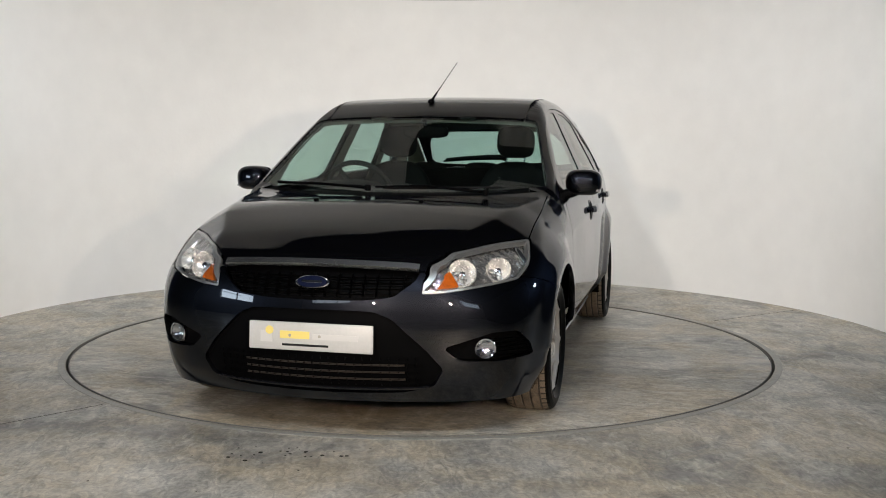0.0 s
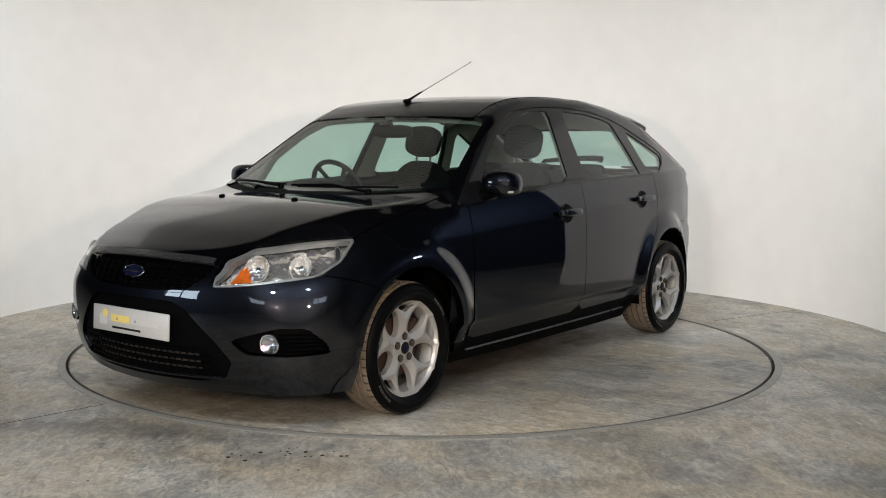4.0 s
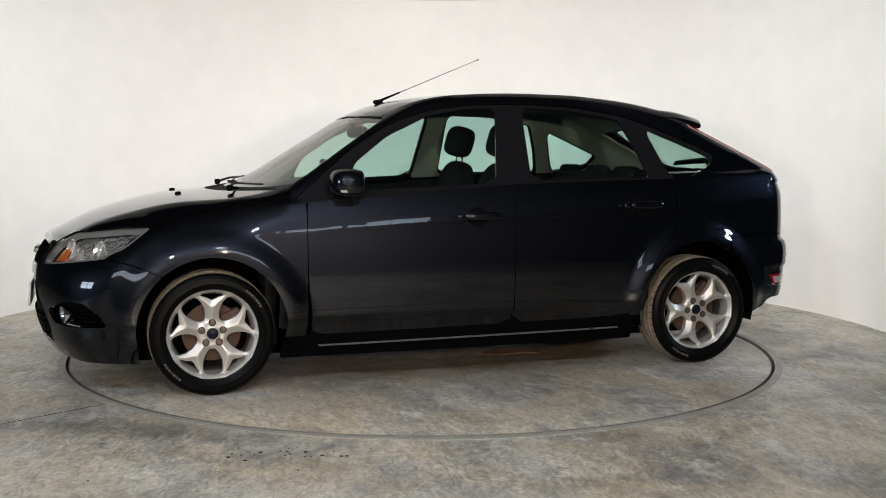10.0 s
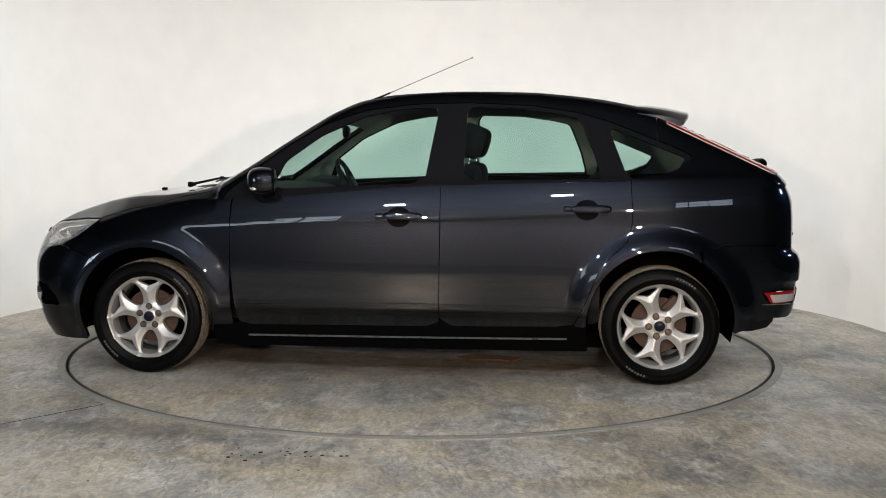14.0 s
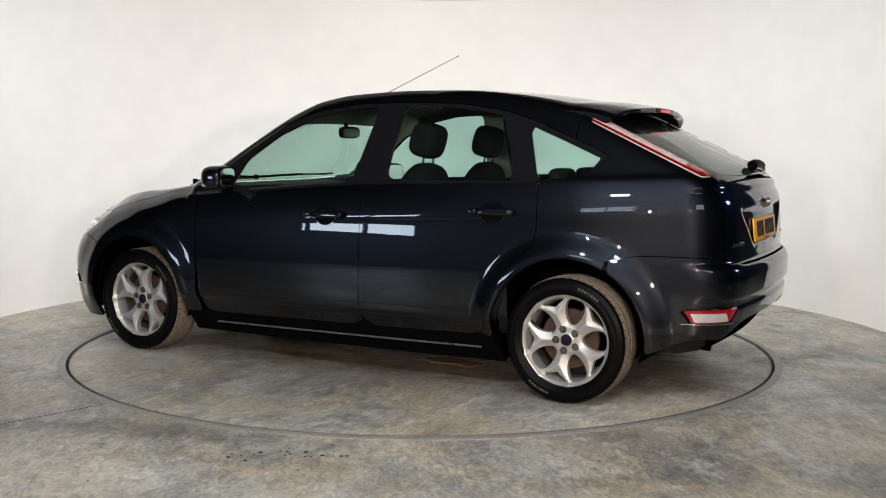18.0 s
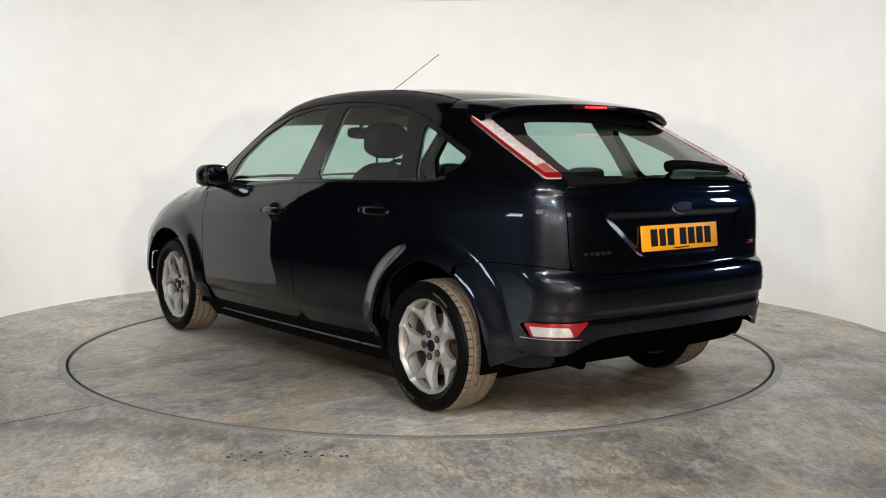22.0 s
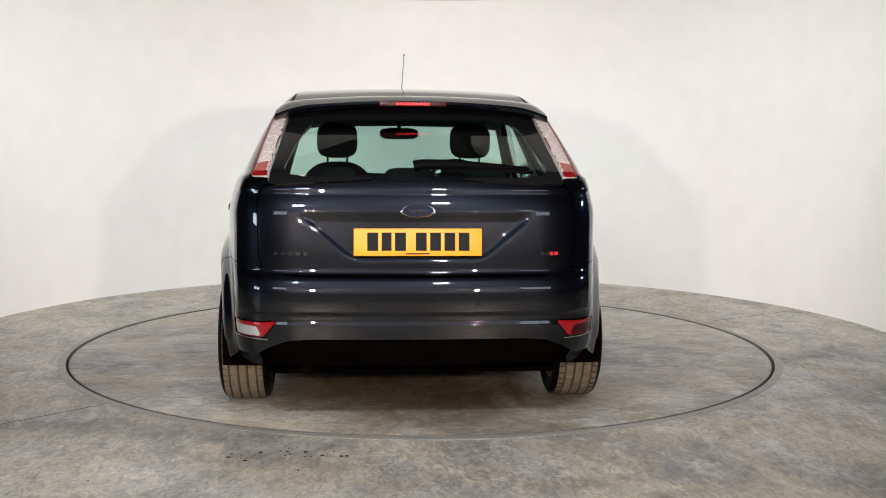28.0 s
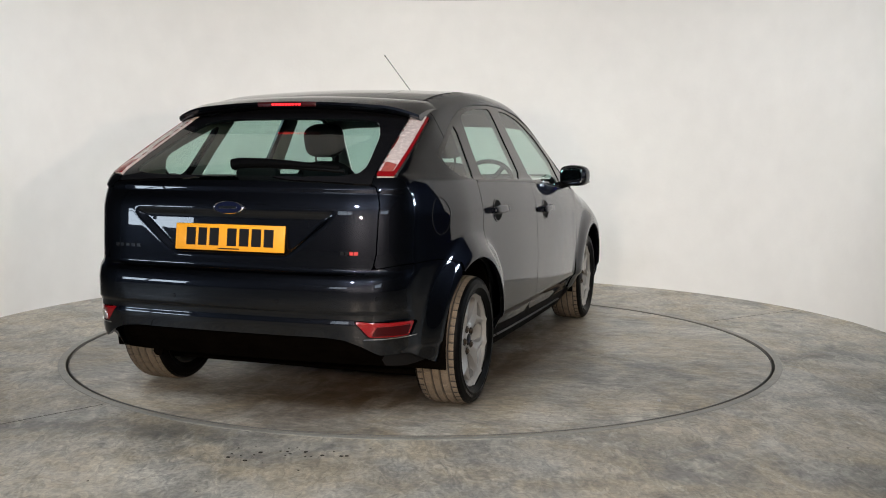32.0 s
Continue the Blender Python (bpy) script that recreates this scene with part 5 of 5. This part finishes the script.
def build_sides():
    for k, (doors, x, z) in enumerate(((doors_f, -0.004, 0.836), (doors_r, -0.946, 0.881))):
        for i, sd in enumerate((1, -1)):
            q, n = surface(x, z)
            mq = Vector((q.x, q.y * sd, q.z))
            mn = Vector((n.x, n.y * sd, n.z))
            # no hollow here: a black disc stands for the recess in shade
            panel("handle_shade", BLACK, doors[i], cut(from_side, x - 0.07, x + 0.07, z - 0.07, z + 0.07, 0.006, lambda X, Y, Z: np.hypot((X - x) / 1.2, Z - z) - 0.053, 0.0, -0.0016, 0.003), "flat dark disc painted as the shaded handle recess", sd < 0)
            panel("cup_rim", PAINT, doors[i], cut(from_side, x - 0.07, x + 0.07, z - 0.07, z + 0.07, 0.004, lambda X, Y, Z: np.abs(np.hypot((X - x) / 1.2, Z - z) - 0.054) - 0.003, 0.0, -0.0035, 0.004), "", sd < 0)
            m = basis(mq + mn * 0.022, mn)
            ln = 0.020 * sd
            bm = pillow(0.200, 0.042, 0.028, m @ Matrix.Translation((ln, 0.003, 0.004)), 3.2, 28, 10)
            for e in (-0.074, 0.074):
                box(0.022, 0.026, 0.034, m @ Matrix.Translation((ln + e, 0.003, -0.010)), 0.004, 1, bm)
            h = part("door_handle", bm, PAINT, doors[i], "body-coloured pull handle")
            part("lock_cap", pillow(0.045, 0.030, 0.020, m @ Matrix.Translation((ln - 0.117 * sd, 0.003, 0.0)), 3, 16, 8), PAINT, doors[i])
    # belt mouldings and sill edges
    for sd in (1, -1):
        for a, b in ((0.60, -0.208), (-0.216, -1.155)):
            ob = strip("belt_moulding", GLOSSY_BLACK, car, from_side, [(x, float(belt(x)) - 0.003) for x in np.linspace(a, b, 30)], 0.014, 0.004, "thin dark moulding below the glass")
            if sd < 0:
                ob.scale = (1, -1, 1)
        # pale strip paints in the reflection on the glossy sill edge
        ob = strip("sill_edge", SILL_GLINT, car, from_side, [(x, 0.203 + 0.012 * (0.8 - x) / 1.67) for x in np.linspace(0.80, -0.86, 40)], 0.0045, 0.006, "painted glint along the lower edge of the sill")
        if sd < 0:
            ob.scale = (1, -1, 1)
        mirror(sd)


def mirror(sd):
    m = Matrix.Translation((0.675, sd * 0.905, 1.016)) @ Matrix.Rotation(radians(sd * 10), 4, "Z")
    bm = pillow(0.172, 0.185, 0.132, m, 2.9, 36, 20)
    for v in bm.verts:
        loc = m.inverted() @ v.co
        if loc.x < -0.02:
            loc.x = -0.02 - (abs(loc.x) - 0.02) * 0.55
        loc.z -= 0.10 * max(0.0, loc.y * sd) * 0.35
        loc.x -= 0.45 * max(0.0, loc.y * sd) ** 2 * 4
        v.co = m @ loc
    shell = part("door_mirror", bm, PAINT, car, "body-coloured door mirror with clear indicator")
    part("mirror_glass", pillow(0.006, 0.148, 0.104, m @ Matrix.Translation((-0.056, sd * -0.004, 0.0)), 4, 28, 10), MIRROR, shell, "mirror glass")
    part("mirror_rim", pillow(0.016, 0.166, 0.120, m @ Matrix.Translation((-0.045, sd * -0.003, 0.0)), 4, 28, 10), BLACK, shell)
    mm = m @ Matrix.Translation((0.030, sd * 0.045, -0.040)) @ Matrix.Rotation(radians(-sd * 42), 4, "Z")
    part("mirror_indicator", pillow(0.042, 0.082, 0.020, mm, 3, 18, 8), PALE_LENS, shell, "clear side indicator strip")
    part("mirror_foot", pillow(0.085, 0.16, 0.050, Matrix.Translation((0.69, sd * 0.815, 0.955)) @ Matrix.Rotation(radians(sd * 14), 4, "X"), 3, 18, 8), BLACK, shell, "black mirror foot")


def build_top():
    q, n = surface_from(from_top, 0.29, 0.0)
    bm = pillow(0.060, 0.034, 0.028, Matrix.Translation(q + n * 0.008), 2.4, 20, 10)
    base = part("aerial", bm, BLACK, car, "thin roof aerial on a black foot")
    a, b = q + Vector((-0.01, 0, 0.016)), Vector((-0.317, 0.0, 1.704))
    part("aerial_spring", tube([a, a + (b - a) * 0.20], 0.0075, 10, taper=0.005), BLACK, base)
    part("aerial_mast", tube([a + (b - a) * 0.19, b], 0.0022, 8, taper=0.0016), BLACK, base)
    part("aerial_tip", tube([b - (b - a) * 0.012, b + (b - a) * 0.006], 0.0034, 8), BLACK, base)
    # front wipers, parked for right-hand drive
    for pts in (((1.19, -0.08), (1.09, -0.36), (1.005, -0.62)), ((1.19, 0.50), (1.125, 0.20), (1.135, -0.06))):
        path = []
        for k, (u, v) in enumerate(pts):
            q, n = surface_from(from_top, u, v)
            path.append(q + n * (0.024 if k < 2 else 0.016))
        arm = part("wiper", tube(path, 0.0075, 8, taper=0.005), BLACK, car, "black windscreen wiper")
        part("wiper_pivot", rod(0.016, 0.03, Matrix.Translation(path[0]), 14, 0.004), BLACK, arm)
    for pts in (((1.10, -0.14), (1.06, -0.36), (0.97, -0.64)), ((1.03, 0.55), (1.105, 0.25), (1.135, -0.02))):
        path = []
        for u, v in pts:
            q, n = surface_from(from_top, u, v)
            path.append(q + n * 0.010)
        part("wiper_blade", tube(path, 0.005, 6), RUBBER, car)


def build_cabin():
    # linings, door cards, floor, dash
    up = lambda x, y, z: np.maximum.reduce([belt(x) + 0.01 - z, -np.minimum.reduce([xz(PANE_F)(x, y, z), xz(PANE_R)(x, y, z), xz(PANE_Q)(x, y, z)]) + 0.012, -1.85 - x, x - 0.92, -screen_region(x, y, z), 0.50 - np.abs(y), -rear_glass(x, y, z)])
    both("pillar_lining", LINING, car, cut(from_side, -1.85, 0.95, 0.9, 1.47, 0.016, up, 0.002, 0.035, 0.0), "pale grey pillar lining")
    head = lambda x, y, z: np.maximum.reduce([np.abs(y) - 0.56, x - (0.48 - 0.17 * y * y), -1.42 - x])
    panel("headlining", LINING, car, cut(from_top, -1.44, 0.5, -0.58, 0.58, 0.03, head, 0.0, 0.040, 0.0), "pale grey roof lining")
    card = lambda x, y, z: np.maximum.reduce([z - belt(x) - 0.012, 0.25 - z, x - 1.0, -1.02 - x])
    both("door_card", TRIM, car, cut(from_side, -1.02, 1.0, 0.24, 1.06, 0.03, card, 0.0, 0.065, 0.0), "dark inner door panel")
    bay = lambda x, y, z: np.maximum.reduce([z - belt(x) - 0.01, 0.25 - z, x + 0.98, -1.95 - x])
    both("boot_lining", TRIM, car, cut(from_side, -1.96, -0.97, 0.24, 1.07, 0.04, less(bay, arch(-WHEEL_X, 0.37)), 0.0, 0.05, 0.0))
    part("underbody", box(3.2, 1.34, 0.11, Matrix.Translation((0.08, 0, 0.205)), 0.02), UNDER, car, "dirty dark floor pan")
    part("rear_beam", box(0.12, 1.1, 0.10, Matrix.Translation((-1.34, 0, 0.27)), 0.03), UNDER, car)
    part("front_subframe", box(0.5, 1.0, 0.10, Matrix.Translation((1.40, 0, 0.23)), 0.03), UNDER, car)
    part("engine_block", box(0.75, 1.0, 0.45, Matrix.Translation((1.55, 0, 0.45)), 0.05), UNDER, car)
    part("bulkhead", box(0.06, 1.36, 0.72, Matrix.Translation((1.02, 0, 0.56)), 0.01), TRIM, car)
    bm = pillow(0.62, 1.44, 0.30, Matrix.Translation((0.78, 0, 0.83)), 3.4, 40, 18)
    dash = part("dashboard", bm, TRIM, car, "dark grey soft dashboard")
    part("instrument_hood", pillow(0.26, 0.40, 0.13, Matrix.Translation((0.62, -0.37, 0.945)), 2.8, 24, 12), TRIM, dash)
    m = Matrix.Translation((0.455, -0.37, 0.935)) @ Matrix.Rotation(radians(-64), 4, "Y")
    bm = bmesh.new()
    prof = [(0.186 + 0.0145 * math.cos(math.tau * i / 10), 0.0145 * math.sin(math.tau * i / 10)) for i in range(10)]
    spin(prof, 44, m, bm, True)
    wheel = part("steering_wheel", bm, TRIM, car, "black steering wheel on the right side")
    bm = pillow(0.15, 0.14, 0.05, m @ Matrix.Translation((0, 0, 0.012)), 3, 18, 8)
    for a in (0, 180, -55, 235):
        box(0.11, 0.028, 0.014, m @ Matrix.Rotation(radians(a + 90), 4, "Z") @ Matrix.Translation((0.125, 0, 0)), 0.004, 1, bm)
    part("wheel_boss", bm, TRIM, wheel)
    part("steering_column", tube([m @ Vector((0, 0, 0)), Vector((0.68, -0.37, 0.88))], 0.04, 10), TRIM, wheel)
    m = Matrix.Translation((0.42, 0.005, 1.274)) @ Matrix.Rotation(radians(8), 4, "Z")
    mir = part("interior_mirror", pillow(0.040, 0.25, 0.072, m, 3.4, 24, 12), BLACK, car, "black interior mirror")
    part("mirror_glass", pillow(0.004, 0.235, 0.058, m @ Matrix.Translation((-0.020, 0, 0)), 4, 24, 8), GLOSSY_BLACK, mir)
    part("mirror_stem", tube([m @ Vector((0.01, 0, 0.02)), (0.46, 0.0, 1.352)], 0.012, 8), BLACK, mir)
    for sd in (1, -1):
        visor = part("sun_visor", pillow(0.15, 0.36, 0.022, Matrix.Translation((0.335, sd * 0.34, 1.375)) @ Matrix.Rotation(radians(14), 4, "Y"), 4, 20, 8), LINING, car)
        seat(sd * 0.375)
    # rear bench with three head restraints
    bm = pillow(0.20, 1.26, 0.58, Matrix.Translation((-1.02, 0, 0.765)) @ Matrix.Rotation(radians(-20), 4, "Y"), 4, 36, 18)
    bench = part("rear_bench", bm, CLOTH, car, "charcoal cloth rear seat bench")
    part("bench_cushion", pillow(0.52, 1.26, 0.20, Matrix.Translation((-0.72, 0, 0.52)), 4, 36, 14), CLOTH, bench)
    for y in (0.38, 0.0, -0.38):
        part("head_restraint", pillow(0.09, 0.24, 0.085, Matrix.Translation((-1.11, y, 1.045)), 3.2, 22, 12), CLOTH, bench)
    part("parcel_shelf", box(0.62, 1.16, 0.022, Matrix.Translation((-1.50, 0, 0.985)), 0.008), TRIM, car, "dark parcel shelf")
    # etched marks in the corner of the right front window, as plain bars
    for z, spans in ((1.072, ((-0.06, 0.022), (-0.094, 0.026))), (1.060, ((-0.062, 0.018), (-0.092, 0.022))), (1.034, ((-0.068, 0.024), (-0.112, 0.030))), (1.022, ((-0.075, 0.030), (-0.118, 0.024)))):
        for x, w in spans:
            q, n = surface(x, z)
            q, n = Vector((q.x, -q.y, q.z)) - Vector((n.x, -n.y, n.z)) * 0.006, Vector((n.x, -n.y, n.z))
            part("glass_mark", box(w, 0.005, 0.001, basis(q, n)), GREY_PRINT, car, "small etched glass mark")

def seat(y):
    base = Matrix.Translation((-0.02, y, 0.0))
    bm = pillow(0.54, 0.50, 0.20, base @ Matrix.Translation((0.05, 0, 0.50)) @ Matrix.Rotation(radians(-8), 4, "Y"), 3.6, 30, 14)
    st = part("front_seat", bm, CLOTH, car, "charcoal cloth front seat")
    lean_m = base @ Matrix.Translation((-0.245, 0, 0.80)) @ Matrix.Rotation(radians(-15), 4, "Y")
    bm = pillow(0.17, 0.47, 0.62, lean_m, 3.4, 30, 18)
    for v in bm.verts:
        loc = lean_m.inverted() @ v.co
        k = 1 - 0.22 * max(0.0, loc.z / 0.31) ** 2
        v.co = lean_m @ Vector((loc.x, loc.y * k, loc.z))
    part("backrest", bm, CLOTH, st)
    part("head_restraint", pillow(0.150, 0.228, 0.188, Matrix.Translation((-0.335, y, 1.224)) @ Matrix.Rotation(radians(-16), 4, "Y"), 3.4, 32, 18), CLOTH, st)
    for dy in (-0.055, 0.055):
        part("restraint_post", tube([(-0.325, y + dy, 1.06), (-0.34, y + dy, 1.16)], 0.006, 8), CHROME, st)


SILL_GLINT = material("sill_edge_glint", (0.17, 0.17, 0.18), 0.32, 0.6, coat=0.5, grain=(30, 0.4))
BAR = material("bright_bar", (0.80, 0.80, 0.80), 0.26, 1.0)
FIN = material("cooler_metal", (0.060, 0.050, 0.042), 0.5, 0.6, grain=(60, 0.4))
RED_FIELD = material("red_lamp_field", (0.46, 0.11, 0.09), 0.2, 0.2, coat=1.0, grain=(60, 0.4))
RED_DARK = material("dark_red_lens", (0.030, 0.001, 0.002), 0.30, Specular_IOR_Level=0.2)
PALE_LENS = material("pale_clear_lens", (0.42, 0.41, 0.40), 0.15, 0.3, coat=1.0, grain=(50, 0.2))
build_front()
build_headlamps()
build_rear()
build_sides()
build_top()
build_cabin()


# ---------------------------------------------------------------- small things
def flat_scrap(name, mat, pts, z, thick, label, category):
    bm = bmesh.new()
    f = bm.faces.new([bm.verts.new((x, y, z)) for x, y in pts])
    r = bmesh.ops.extrude_face_region(bm, geom=[f])
    up = [v for v in r["geom"] if isinstance(v, bmesh.types.BMVert)]
    bmesh.ops.translate(bm, vec=(0, 0, thick), verts=up)
    for v in up:
        v.co.z += 0.004 * abs(noise.noise(v.co * 9))
    bmesh.ops.recalc_face_normals(bm, faces=bm.faces[:])
    return tagged(part(name, bm, mat, None), label, category)


SCRAP = material("brown_card", (0.13, 0.062, 0.028), 0.85, grain=(30, 0.4))
scrap = flat_scrap("card_scrap", SCRAP, [(-0.36, -0.02), (-0.10, -0.10), (0.02, -0.01), (-0.06, 0.07), (-0.22, 0.05), (-0.30, 0.09)], 0.001, 0.005, "torn brown card scrap lying flat under the car", "card scrap")
fleck = flat_scrap("paper_fleck", PLATE_WHITE, [(0.0, 0.0), (0.035, 0.006), (0.030, 0.022), (0.004, 0.018)], 0.001, 0.002, "tiny white paper fleck on the turntable", "paper fleck")
bit = flat_scrap("paper_scrap", PLATE_WHITE, [(2.27, 2.40), (2.34, 2.39), (2.35, 2.43), (2.29, 2.44)], 0.001, 0.012, "small pale scrap lying against the curved wall", "paper scrap")
bm = bmesh.new()
rng = random.Random(4)
for k in range(46):
    cx, cy, s = -0.56 + rng.gauss(0, 0.16), -2.26 + rng.gauss(0, 0.05), rng.uniform(0.002, 0.007)
    if k > 26:
        cx, cy, s = rng.uniform(-1.6, 1.8), rng.uniform(-3.1, -2.15), rng.uniform(0.0015, 0.004)
    bmesh.ops.create_icosphere(bm, subdivisions=1, radius=s, matrix=Matrix.Translation((cx, cy, s * 0.3)) @ Matrix.Diagonal((1.6, 1, 0.5, 1)))
tagged(part("floor_grit", bm, GROOVE, None), "scattered dark grit on the concrete floor", "grit", kind="stuff")


def motions():
    rows_car, rows_table, rows_scrap, rows_fleck = [], [], [], []
    for i in range(33):
        a = TURN_START + TURN_RATE * i
        c, s = math.cos(radians(a)), math.sin(radians(a))
        rows_car.append((float(i), pose(CAR_OFF[0] * c - CAR_OFF[1] * s, CAR_OFF[0] * s + CAR_OFF[1] * c, 0, 0, 0, a)))
        rows_table.append((float(i), pose(0, 0, 0, 0, 0, a)))
        rows_scrap.append((float(i), pose(-0.25 * c - 0.40 * s, -0.25 * s + 0.40 * c, 0, 0, 0, a)))
        rows_fleck.append((float(i), pose(-0.97 * c + 1.55 * s, -0.97 * s - 1.55 * c, 0, 0, 0, a)))
    walk(car, rows_car)
    walk(table, rows_table)
    walk(scrap, rows_scrap)
    walk(fleck, rows_fleck)


motions()
